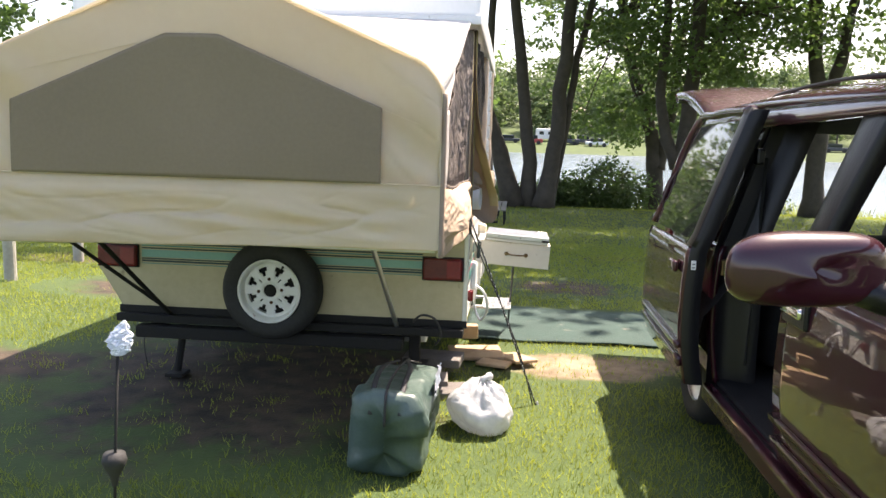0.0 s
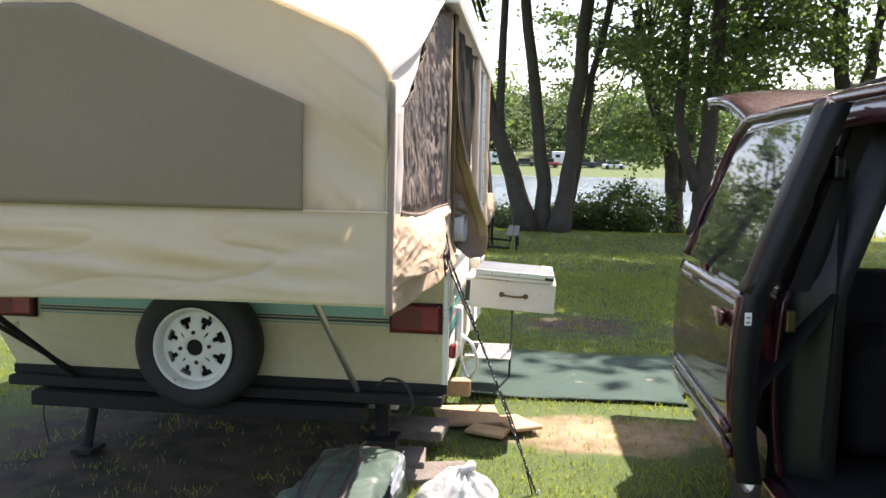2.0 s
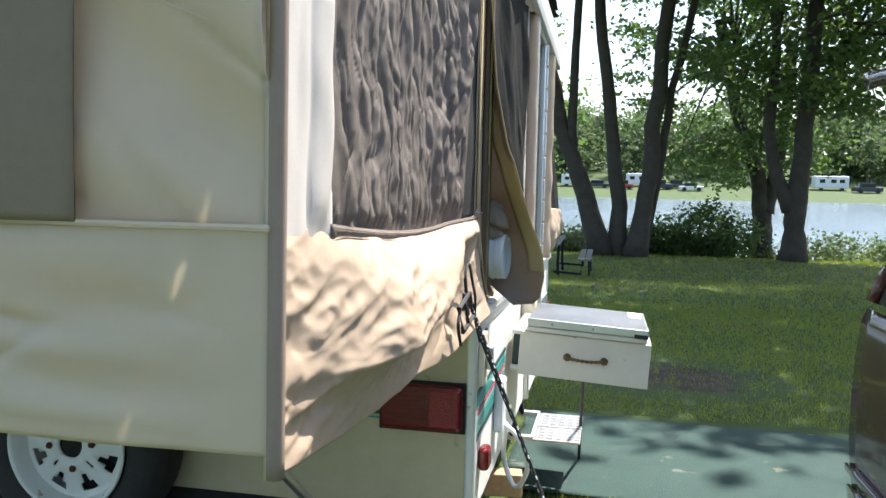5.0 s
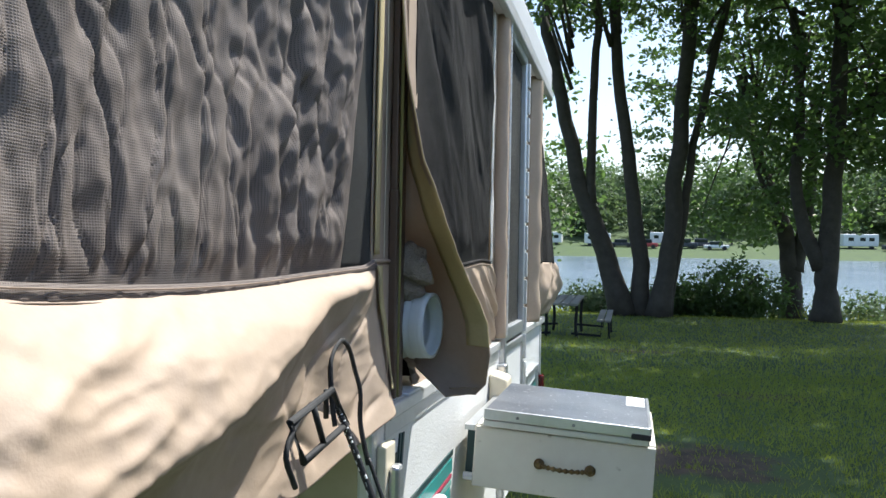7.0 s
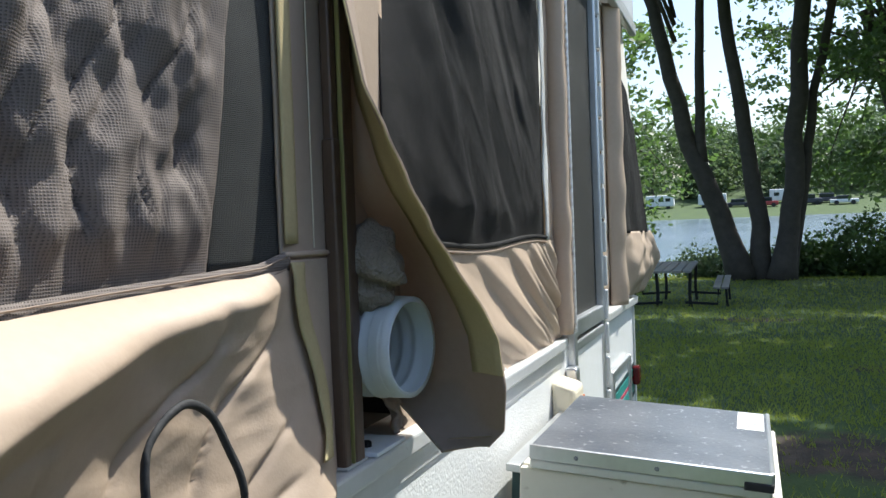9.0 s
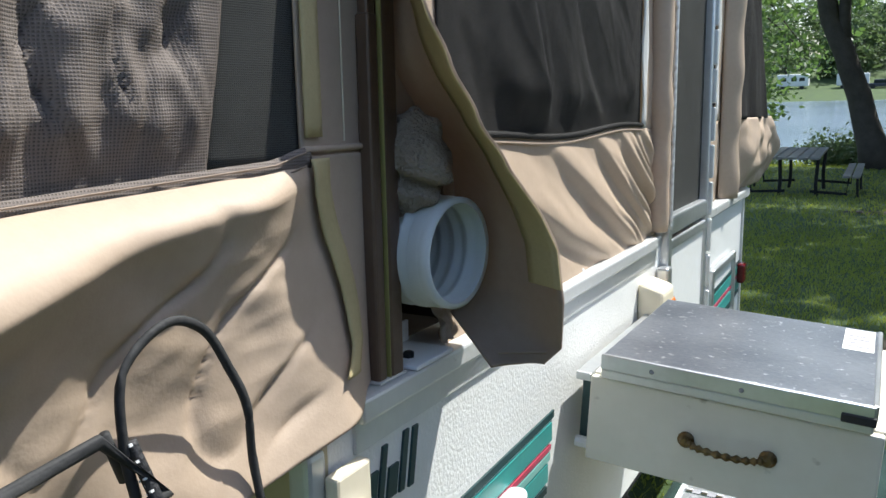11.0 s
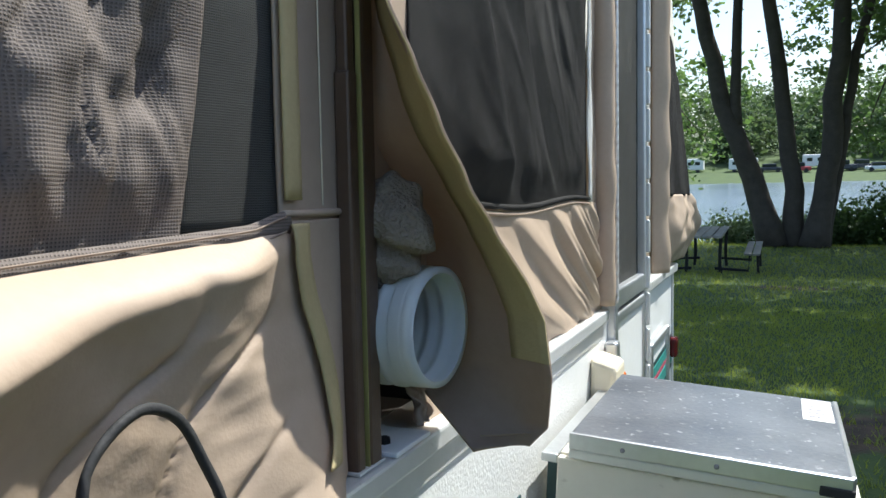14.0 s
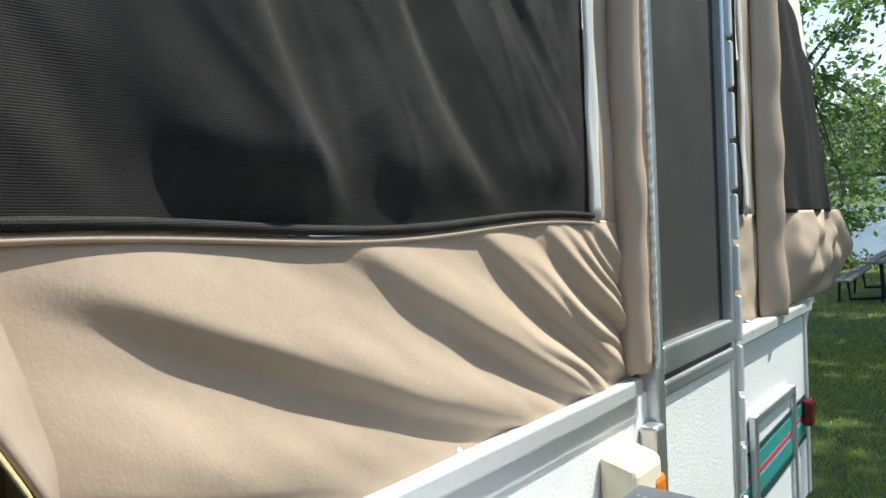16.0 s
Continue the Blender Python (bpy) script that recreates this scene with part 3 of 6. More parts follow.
# access hatch on the stripes
hatch = cp("access_hatch", solid(XR, XR + 0.008, 6.44, 6.79, 0.545, 0.825, 0.003), M_SIDING, "framed access hatch in the siding")
for (y0, y1, z0, z1) in ((6.425, 6.445, 0.535, 0.84), (6.785, 6.805, 0.535, 0.84), (6.445, 6.785, 0.82, 0.84), (6.445, 6.785, 0.535, 0.555)):
    cp("hatch_frame", solid(XR + 0.002, XR + 0.02, y0, y1, z0, z1, 0.004), M_ALU, parent=hatch)
for k, (w, m) in enumerate(((0.016, M_NAVY), (0.035, M_TEAL), (0.01, M_PINK), (0.03, M_TEAL), (0.012, M_NAVY))):
    z = 0.643 + (0, 0.02, 0.062, 0.078, 0.113)[k]
    cp("stripe", slab([(XR + 0.008, 6.446, z), (XR + 0.008, 6.784, z + 0.01), (XR + 0.008, 6.784, z + 0.01 + w), (XR + 0.008, 6.446, z + w)], (1, 0, 0), 0.003), m, parent=hatch)

# roof
rb = solid(XL - 0.04, XR + 0.03, 4.47, 7.1, 2.06, 2.2, 0.03, 4)
for v in rb.verts:
    if v.co.z > 2.15:
        v.co.z += 0.06 * (1 - ((v.co.x + 1.27) / 1.05) ** 2)
cp("roof", rb, M_WHITEPL, "white moulded roof cap")
cp("roof_trim", solid(XR + 0.012, XR + 0.036, 4.48, 7.09, 2.03, 2.075, 0.005), M_ALU_W)
cp("roof_trim", solid(XL - 0.04, XR + 0.036, 4.452, 4.475, 2.03, 2.075, 0.005), M_ALU_W)

# rear bunk: platform, end curtain, window cover, top sheet
YB, XC = 3.53, -1.27
cp("bunk_platform", solid(-2.22, -0.32, YB + 0.05, YR - 0.012, 1.0, 1.03, 0.004), M_SIDING)
cp("mattress", solid(-2.15, -0.4, YB + 0.06, YR + 0.3, 1.032, 1.12, 0.03), M_CANVAS_D)


def eave(x):
    """Height of the bunk's end curtain over x: upright sides, round shoulders, a low ridge."""
    d = abs(x - XC)
    ridge = 2.11 - 0.42 * d
    if d > 0.87:
        ridge -= 8.0 * (d - 0.87) ** 2
    return ridge


def end_curtain(u, v):
    x = lerp(-2.235, -0.305, u)
    z = lerp(1.268, eave(x), v)
    fold = 0.02 * nz(x * 2.2, z * 3) + 0.045 * nz(x * 4.4 + z * 3.2, z * 1.6 - x * 1.2, 5) * smooth01((abs(x - XC) - 0.5) * 3) * smooth01((z - 1.268) * 8) * smooth01((eave(x) - z) * 8) + 0.012 * nz(x * 6 + z * 9, z * 3 - x * 2, 2) * (0.3 + smooth01((abs(x - XC) - 0.6) * 3)) + 0.006 * crease(nz(x * 5 + z * 6, z * 2, 4)) * smooth01((abs(x - XC) - 0.55) * 4)
    return Vector((x, YB + fold, z))


def valance(u, v):
    """The vinyl skirt over the bunk's end, creased along its length."""
    x = lerp(-2.24, -0.298, u)
    low = 0.985 + 0.03 * smooth01(u * 1.1) + 0.004 * nz(x * 5)
    z = lerp(low, 1.27, v)
    fold = 0.012 * crumpled(x * 3 + z * 4, z * 12, 6) + 0.035 * nz(x * 1.1 - z * 1.5, z * 8) + 0.022 * nz(x * 3.0 + z * 6, z * 15, 5) + 0.01 * crease(nz(x * 2 + z * 3, z * 13 - x, 8)) + 0.008 * nz(x * 7 + z * 16, z * 12, 3)
    return Vector((x, YB - 0.01 - 0.016 * math.sin(v * math.pi) * smooth01((1 - u) * 6) + smooth01((1 - u) * 8) * fold * math.sin(min(1, v * 1.15) * math.pi) , z))


thicken(cp("end_curtain", sheet(end_curtain, 120, 50), M_CANVAS_W, "ivory vinyl bunk end wall", True), 0.003)
thicken(cp("bunk_skirt", sheet(valance, 150, 40), M_CANVAS_W, "creased ivory vinyl skirt", True), 0.003)


def window_cover(u, v):
    x = lerp(-2.04, -0.535, u)
    d = abs(x - (-1.285))
    top = 1.826 if d < 0.105 else 1.826 - (d - 0.105) * 0.413
    z = lerp(1.271, top, v)
    return Vector((x, YB - 0.024 + 0.008 * nz(x * 3, z * 4), z))


thicken(cp("window_cover", sheet(window_cover, 90, 30), M_WINDOW, "grey-brown privacy cover over the bunk window", True), 0.003)
cp("seam", tube([(x, YB - 0.018, 1.27) for x in np.linspace(-2.23, -0.3, 40)], 0.004, 6), M_CANVAS_W)
cp("seam", tube(path([(-2.24, YB - 0.01, 1.62), (-1.285, YB - 0.014, 1.84), (-0.31, YB - 0.01, 1.47)], 3), 0.0015, 5), M_CANVAS_W)
# piping round the curtain's edge
edge = [(-0.303, YB - 0.004, z) for z in np.linspace(0.99, 1.5, 12)] + [(x, YB - 0.004, eave(x)) for x in np.linspace(-0.305, -2.235, 60)]
cp("piping", tube(edge, 0.008, 8), M_CANVAS_W, "", True)
cp("piping", tube([(-0.296, YB - 0.004, z) for z in np.linspace(0.99, 1.62, 30)], 0.011, 8), M_CANVAS_D, "", True)


def top_sheet(u, v):
    x = lerp(-2.235, -0.305, u)
    e = eave(x)
    y = lerp(YB, 4.5, v)
    z = lerp(e, 2.07, v) - 0.06 * math.sin(v * math.pi) * (0.4 + 0.6 * abs(nz(x * 2, y * 2)))
    return Vector((lerp(x, lerp(-2.28, -0.262, u), v), y, z))


thicken(cp("top_sheet", sheet(top_sheet, 90, 40), M_SHEET, "white sloping vinyl tent roof over the bunk", True), 0.003)


# right side of the rear bunk
def screen_top(y):
    return lerp(1.56, 2.03, smooth01((y - 3.62) / 0.95))


def side_x(y):
    return lerp(-0.302, -0.274, smooth01((y - 4.42) / 0.21))


def white_cheek(u, v):
    y = lerp(YB, 4.6, u)
    z = lerp(screen_top(y) - 0.004, lerp(1.63, 2.06, (y - YB) / 1.07) + 0.02, v)
    return Vector((side_x(y) - 0.02 * v + 0.008 * nz(y * 6, z * 6), y, max(z, screen_top(y) - 0.004)))


thicken(cp("side_curtain", sheet(white_cheek, 50, 16), M_CANVAS_P, "", True), 0.003)


def strip(u, v):
    y = lerp(YB + 0.005, 3.70, u)
    return Vector((side_x(y) + 0.008 * nz(y * 22, v * 1.5) + 0.014 * max(0, math.sin((u - 0.55) * 7 + 0.4 * nz(v * 3))) * (u > 0.55) * smooth01(v * 5), y, lerp(1.242, screen_top(y), v)))


thicken(cp("side_curtain", sheet(strip, 40, 20), M_CANVAS_P, "pale canvas strip beside the screen", True), 0.003)


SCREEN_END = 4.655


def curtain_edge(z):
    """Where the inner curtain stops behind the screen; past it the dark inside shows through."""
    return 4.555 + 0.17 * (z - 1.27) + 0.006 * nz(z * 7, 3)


def screen_low(y):
    return 1.262 - 0.022 * math.sin((y - 3.695) / 0.96 * math.pi)


def screen_one(u, v):
    z = lerp(screen_low(lerp(3.695, 4.58, u)), screen_top(lerp(3.695, 4.6, u)), v)
    y = lerp(3.695, curtain_edge(z), u)
    left = smooth01((0.5 - u) * 3)
    slant = 0.013 * nz(y * 4 + z * 7 + 0.6 * nz(z * 4, y * 3), z * 2.4 - y * 3, 2) * left
    pleat = 0.0075 * nz(y * 21 + 1.3 * nz(z * 3.2, y), z * 1.5) * (1 - 0.6 * left)
    line = -0.009 * crease(1.3 * nz(y * 13 + 1.6 * nz(z * 4, y * 2), z * 2.2, 8)) - 0.006 * crease(1.2 * nz(y * 24 + 1.8 * nz(z * 6, y * 3), z * 4, 15))
    crushed = 0.008 * crumpled(y * 21, z * 13, 3) + 0.005 * crumpled(y * 44, z * 30, 9) + 0.006 * nz(y * 34 + 1.6 * nz(z * 6, y * 2), z * 8, 4)
    gather = 0.007 * nz(y * 46, z * 4, 6) * smooth01((0.3 - v) * 4)
    r = slant + pleat + line + crushed * (1 + 0.9 * smooth01((u - 0.55) * 4)) + gather
    return Vector((side_x(y) + r * (0.45 + 0.55 * smooth01(u * 8)) * smooth01((1.01 - u) * 18) * smooth01(v * 12), y, z))


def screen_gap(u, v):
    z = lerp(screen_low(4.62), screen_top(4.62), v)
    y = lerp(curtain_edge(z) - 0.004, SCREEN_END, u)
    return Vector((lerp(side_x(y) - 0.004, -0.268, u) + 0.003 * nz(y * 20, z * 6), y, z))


thicken(cp("screen_window", sheet(screen_one, 230, 130), M_SCREEN_B, "rumpled brown mesh screen of the bunk", True), 0.002)
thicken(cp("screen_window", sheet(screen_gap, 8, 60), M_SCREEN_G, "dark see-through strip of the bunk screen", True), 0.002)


def sag_hem(u):
    """Height of the loose canvas's lower edge: it hangs over the rim rail and is caught up at the pole's foot."""
    return 0.985 - 0.03 * math.sin(u * math.pi) + 0.05 * smooth01((u - 0.6) / 0.4)


def sag(u, v):
    """Loose canvas below the screen: swings out over a ridge that climbs to a tip by the corner pole, and falls back steeply below it."""
    y = lerp(YB + 0.01, 4.752, u)
    top = screen_low(min(y, 4.6)) + 0.01 * smooth01((u - 0.86) / 0.06)
    z = lerp(sag_hem(u), top, v)
    peak = lerp(0.36, 0.9, smooth01((u - 0.12) / 0.74) ** 1.15)
    if v < peak:
        k = v / peak
        hump = 0.12 * k + 0.88 * k ** 3.2
    else:
        k = (v - peak) / (1.001 - peak)
        hump = math.cos(k * math.pi / 2) ** 0.8
    belly = 0.086 * hump * smooth01(u * 3.2) * lerp(1.0, 0.5, smooth01((u - 0.5) / 0.34)) * smooth01((0.945 - u) / 0.11)
    p, q = z * 0.96 - y * 0.28, y * 0.96 + z * 0.28
    s, w = z * 0.95 + y * 0.3, y * 0.95 - z * 0.3
    bend = 0.6 * nz(q * 5, p * 4, 6)
    crumple = 0.006 - 0.022 * abs(nz(p * 15 + bend, q * 4)) + 0.009 * abs(nz(s * 13 + 4 + bend, w * 5.5, 2)) - 0.01 * abs(nz(p * 30 + bend, q * 12, 5)) - 0.004 * abs(nz(s * 40, w * 26, 7))
    k = max(0.0, math.sin(math.pi * min(1, v * 0.96 + 0.03))) ** 0.5
    soft = 1 - 0.7 * smooth01((u - 0.4) / 0.3)
    tuck = (0.009 * nz(y * 13 + z * 12, z * 7 - y * 5, 3) - 0.007 * crease(nz(y * 9 - z * 8, z * 6 + y * 3, 11))) * smooth01((u - 0.55) * 4) * smooth01((0.925 - u) / 0.07) * smooth01((1 - v) * 4) * smooth01(v * 6)
    drape = 0.045 * smooth01((u - 0.55) / 0.2) * smooth01((1.0 - u) / 0.09) * (1 - v) ** 2.2
    return Vector((lerp(side_x(y), -0.262, smooth01((u - 0.86) / 0.08)) + belly + tuck + drape + crumple * k * soft * smooth01((0.99 - u) / 0.15), y, z))


thicken(cp("side_skirt", sheet(sag, 200, 90), M_CANVAS_T, "crumpled tan canvas hanging below the screen", True), 0.003)


def hem_line(u):
    y = lerp(3.695, SCREEN_END, u)
    return Vector((lerp(side_x(y), -0.266, smooth01((u - 0.9) / 0.1)), y, screen_low(min(y, 4.6)) + 0.01 * smooth01((y - 4.6) / 0.05)))


def hem_band(u, v):
    return hem_line(u) + Vector((0.006 + 0.003 * math.sin(v * math.pi) + 0.002 * nz(u * 60), 0, lerp(-0.012, 0.008, v)))


thicken(cp("screen_hem", sheet(hem_band, 120, 4), M_SCREEN_B, "stitched brown hem of the screen", True), 0.002)
for dz in (-0.0075, 0.004):
    cp("stitching", tube([hem_line(u) + Vector((0.0115, 0, dz)) for u in np.linspace(0.01, 0.99, 80)], 0.0009, 5), M_CANVAS_D, "", True)


def corner_panel(u, v):
    y = lerp(4.65, 4.752, u)
    z = lerp(1.262, 2.04, v)
    return Vector((-0.265 + 0.003 * nz(y * 8, z * 5), y, z))


thicken(cp("corner_curtain", sheet(corner_panel, 16, 80), M_CANVAS_T, "tan canvas strip by the corner pole", True), 0.003)
cp("stitching", tube([(-0.2625, 4.712, z) for z in np.linspace(1.28, 2.03, 30)], 0.0008, 5), M_CREAMPL)


def tape(fn):
    return thicken(cp("hook_tape", sheet(fn, 4, 60), M_VELCRO, "olive hook tape", True), 0.002)


def low_tape(u, v):
    z = lerp(1.064, 1.266, v)
    y = 4.662 + 0.03 * smooth01((1.25 - z) / 0.13) - 0.022 * smooth01((1.095 - z) / 0.035) + 0.025 * (u - 0.5) + 0.002 * nz(z * 40)
    un = (y - YB - 0.01) / (4.742 - YB)
    p = sag(un, (z - sag_hem(un)) / (1.27 - sag_hem(un)))
    return Vector((p.x + 0.008, y, z))


tape(lambda u, v: Vector((-0.2585, 4.65 + 0.023 * u, lerp(1.285, 2.0, v))))
tape(low_tape)
cp("seam", tube([(-0.2605, y, 1.274) for y in np.linspace(4.65, 4.745, 6)], 0.0035, 6), M_CANVAS_T, "", True)
# corner pole with its bright edge
cp("corner_pole", solid(-0.262, -0.249, 4.738, 4.751, 1.031, 2.05, 0.003), M_POLE, "brown steel lift pole")
cp("corner_pole", solid(-0.275, -0.2445, 4.756, 4.779, 1.031, 2.05, 0.003), M_POLE)
cp("pole_edge", solid(-0.25, -0.2445, 4.753, 4.7545, 1.031, 2.05, 0.0005), M_YELLOW, "thin yellow strip")
cp("pole_sleeve", solid(-0.263, -0.2465, 4.735, 4.7505, 1.031, 1.40, 0.003), M_POLE)
cp("pole_foot", solid(-0.278, -0.243, 4.732, 4.782, 1.031, 1.034, 0.001), M_ALU_W)


# loose flap standing out from the side behind the pole
def flap_reach(z):
    """How far out the free edge stands at height z, and where along the side."""
    pts = [(1.02, -0.135, 4.905), (1.04, -0.116, 4.908), (1.1, -0.105, 4.884), (1.16, -0.11, 4.878), (1.2, -0.122, 4.858), (1.25, -0.139, 4.814), (1.3, -0.151, 4.774), (1.35, -0.164, 4.745), (1.4, -0.176, 4.722), (1.45, -0.195, 4.71), (1.6, -0.226, 4.71), (1.8, -0.245, 4.715), (2.06, -0.255, 4.72)]
    for (a, xa, ya), (b, xb, yb) in zip(pts, pts[1:]):
        if z <= b:
            k = smooth01((z - a) / (b - a)) if a > 1.2 else (z - a) / (b - a)
            return lerp(xa, xb, (z - a) / (b - a)), lerp(ya, yb, k)
    return pts[-1][1:]


def flap(u, v):
    z = lerp(1.02, 2.05, v ** 1.5)
    xe, ye = flap_reach(z)
    xi = lerp(-0.31, -0.268, smooth01((z - 1.2) / 0.15))
    ya = lerp(4.92, 4.79, smooth01((z - 1.22) / 0.16))
    if z < 1.1:
        xi = lerp(-0.185, -0.30, (z - 1.02) / 0.08)
        ya = lerp(4.868, 4.92, (z - 1.02) / 0.08)
    x = lerp(xi, xe, u)
    y = lerp(ya, ye, u ** 1.8) + 0.016 * math.sin(u * math.pi) + 0.004 * nz(z * 5, u * 3)
    return Vector((x, y, z))


thicken(cp("loose_flap", sheet(flap, 24, 110), M_CANVAS_D, "brown canvas flap standing out beside the pole", True), 0.004)


def flap_tape(u, v):
    z = lerp(1.115, 2.04, v ** 1.5)
    k = ((z - 1.02) / 1.03) ** (1 / 1.5)
    width = flap(1, k).x - flap(0, k).x
    return flap(1 - (1 - u) * min(0.9, 0.048 / width), k) + Vector((0.0015, -0.0055, 0))


thicken(cp("hook_tape", sheet(flap_tape, 4, 100), M_VELCRO, "olive hook tape along the flap edge", True), 0.0015)
cp("seam", tube([(x, lerp(4.872, 4.9, (x + 0.185) / 0.055), 1.036) for x in np.linspace(-0.18, -0.13, 8)], 0.002, 5), M_CANVAS_D)
# Dark panels stand in for the unlit tent inside behind the pole gap.
cp("inner_shade_panel", solid(-0.5, -0.48, 4.6, 4.98, 1.0, 2.04, 0), M_SHADE)
cp("inner_shade_panel", solid(-0.48, -0.285, 4.965, 4.98, 1.04, 2.04, 0), M_SHADE)


bracket = cp("lift_bracket", solid(-0.3, -0.235, 4.79, 4.87, 1.031, 1.036, 0.001), M_WHITEPL, "white steel bracket below the hose")
cp("bracket_lip", solid(-0.3, -0.296, 4.79, 4.87, 1.037, 1.062, 0.001), M_WHITEPL, parent=bracket)
cp("bolt", lathe([(0.007, 0), (0.007, 0.005), (0.004, 0.007), (0, 0.007)], 6, Matrix.Translation((-0.262, 4.815, 1.036))), M_FRAME, parent=bracket)
thicken(cp("canvas_scrap", sheet(lambda u, v: Vector((-0.25 + 0.014 * nz(u * 5, v * 4) - 0.02 * v, lerp(4.868, 4.898, u) + 0.01 * math.sin(v * 5), lerp(1.04, 1.1, v))), 12, 16), M_CANVAS_T, "loose tan canvas end", True), 0.002)

# second screen panel between flap and door
def billow(t):
    """One fold: swells slowly, then falls back sharply."""
    t -= math.floor(t)
    return smooth01(t / 0.78) if t < 0.78 else 1 - smooth01((t - 0.78) / 0.22)


def panel_low(u, v):
    """Canvas pulled towards its lower front corner: folds fan out from there."""
    y = lerp(4.90, 5.86, u)
    z = lerp(1.028, 1.267 + 0.006 * math.sin((y - 4.89) / 0.83 * 8 + 1), v)
    a = math.atan2(z - 0.7, 6.4 - y)
    d = math.hypot(z - 0.7, 6.4 - y)
    warp = 0.38 * nz(d * 1.7, a * 3, 3) + 0.05 * nz(d * 9, a * 14, 8)
    fan = billow(1.9 - a * 11.5 + warp)
    fine = billow(0.4 - a * 25 + 0.8 * nz(d * 5, a * 9, 6)) * smooth01((y - 5.45) * 4)
    r = 0.021 * fan * (0.8 + 0.3 * nz(d * 2, a * 3, 12)) * min(1.0, 0.35 + d) + 0.009 * fine + 0.005 * nz(y * 3, z * 4, 5) + 0.0015 * nz(y * 22 + z * 30, z * 20, 2)
    k = math.sin(math.pi * min(1, v * 0.9 + 0.08)) ** 0.7 * smooth01(u * 6) * smooth01((1 - u) * 9)
    return Vector((-0.262 + r * k, y, z))


thicken(cp("canvas_wall", sheet(panel_low, 220, 70), M_CANVAS_T, "tan canvas wall with diagonal creases", True), 0.003)


def screen_two(u, v):
    y = lerp(4.89, 5.72, u)
    z = lerp(1.268 + 0.006 * math.sin(u * 8 + 1), 2.02, v)
    p, q = y * 0.8 + z * 0.6, z * 0.8 - y * 0.6
    r = 0.024 * billow(p * 5.2 + 0.45 * nz(q * 1.6, p * 2, 9)) * (0.6 + 0.8 * nz(p * 3, q * 0.8, 3)) + 0.018 * nz(p * 6 + 0.5 * nz(q * 2), q * 0.6) + 0.012 * (0.3 - abs(nz(p * 5 + 3 + 0.6 * nz(q * 4), q * 1.6, 4))) + 0.005 * nz(p * 19, q * 5, 6) + 0.009 * crumpled(y * 13, z * 10, 6) * smooth01((u - 0.6) * 3) + 0.003 * crease(nz(p * 5 + 0.4 * nz(q * 3), q * 0.8, 2)) + 0.0015 * crease(nz(p * 14, q * 3, 5))
    k = smooth01(u * 6) * smooth01((1 - u) * 8) * smooth01(v * 10)
    return Vector((-0.262 + r * k, y, z))


thicken(cp("screen_window", sheet(screen_two, 170, 130), M_SCREEN, "dark mesh screen window", True), 0.002)
thicken(cp("canvas_wall", sheet(lambda u, v: Vector((-0.264 + 0.004 * nz(v * 6, u), lerp(4.785, 4.90, u), lerp(1.255, 2.04, v))), 10, 40), M_CANVAS_T, "", True), 0.003)
thicken(cp("canvas_wall", sheet(lambda u, v: Vector((-0.262 + 0.006 * nz(v * 4, u * 2), lerp(5.745, 5.86, u), lerp(1.255, 2.04, v))), 8, 40), M_CANVAS_T, "", True), 0.003)
thicken(cp("screen_hem", sheet(lambda u, v: Vector((-0.256 + 0.004 * nz(v * 7, u * 2), lerp(5.715, 5.745, u), lerp(1.268, 2.02, v))), 3, 40), M_SHEET, "white hem tape", True), 0.003)
for dz, rr, m in ((0.004, 0.005, M_SCREEN), (-0.006, 0.003, M_CANVAS_T)):
    cp("seam", tube([Vector(screen_two(u, 0)) + Vector((0.005, 0, dz)) for u in np.linspace(0, 1, 60)], rr, 6), m, "", True)
# rolled flap beside the door
cp("rolled_flap", tube([(-0.248 + 0.004 * nz(z * 9), 5.825 + 0.006 * nz(z * 6, 2), z) for z in np.linspace(1.04, 2.04, 60)], [0.026 + 0.003 * nz(z * 14, 5) for z in np.linspace(1.04, 2.04, 60)], 14), M_CANVAS_T, "rolled-up tan door flap", True)
cp("zip", tube([(-0.226, 5.862 + 0.002 * math.sin(z * 300), z) for z in np.linspace(1.04, 2.04, 120)], 0.005, 6), M_ALU_W, "ragged zip edge", True)
# past the door: tan wall, screen, rolled canvas, front bunk
thicken(cp("canvas_wall", sheet(lambda u, v: Vector((-0.268 + 0.008 * nz(u * 5, v * 4), lerp(6.31, 6.66, u), lerp(1.03, 1.27, v))), 20, 16), M_CANVAS_T, "", True), 0.003)
thicken(cp("screen_window", sheet(lambda u, v: Vector((-0.266 + 0.008 * nz(u * 6, v * 5), lerp(6.31, 6.50, u), lerp(1.27, 2.03, v))), 16, 40), M_SCREEN, "", True), 0.002)
thicken(cp("screen_hem", sheet(lambda u, v: Vector((-0.258 + 0.004 * nz(v * 7, u), lerp(6.49, 6.52, u), lerp(1.27, 2.03, v))), 3, 30), M_SHEET, "", True), 0.003)
thicken(cp("canvas_wall", sheet(lambda u, v: Vector((-0.268 + 0.008 * nz(u * 5, v * 4), lerp(6.52, 6.63, u), lerp(1.268, 2.04, v))), 12, 40), M_CANVAS_T, "", True), 0.003)
thicken(cp("rolled_flap", sheet(lambda u, v: Vector((-0.262 + 0.045 * math.sin(u * math.pi) * (1 + 0.2 * nz(v * 9)), lerp(6.61, 6.74, u), lerp(1.03, 2.04, v))), 16, 60), M_CANVAS_T, "bulging tan canvas by the front bunk", True), 0.004)


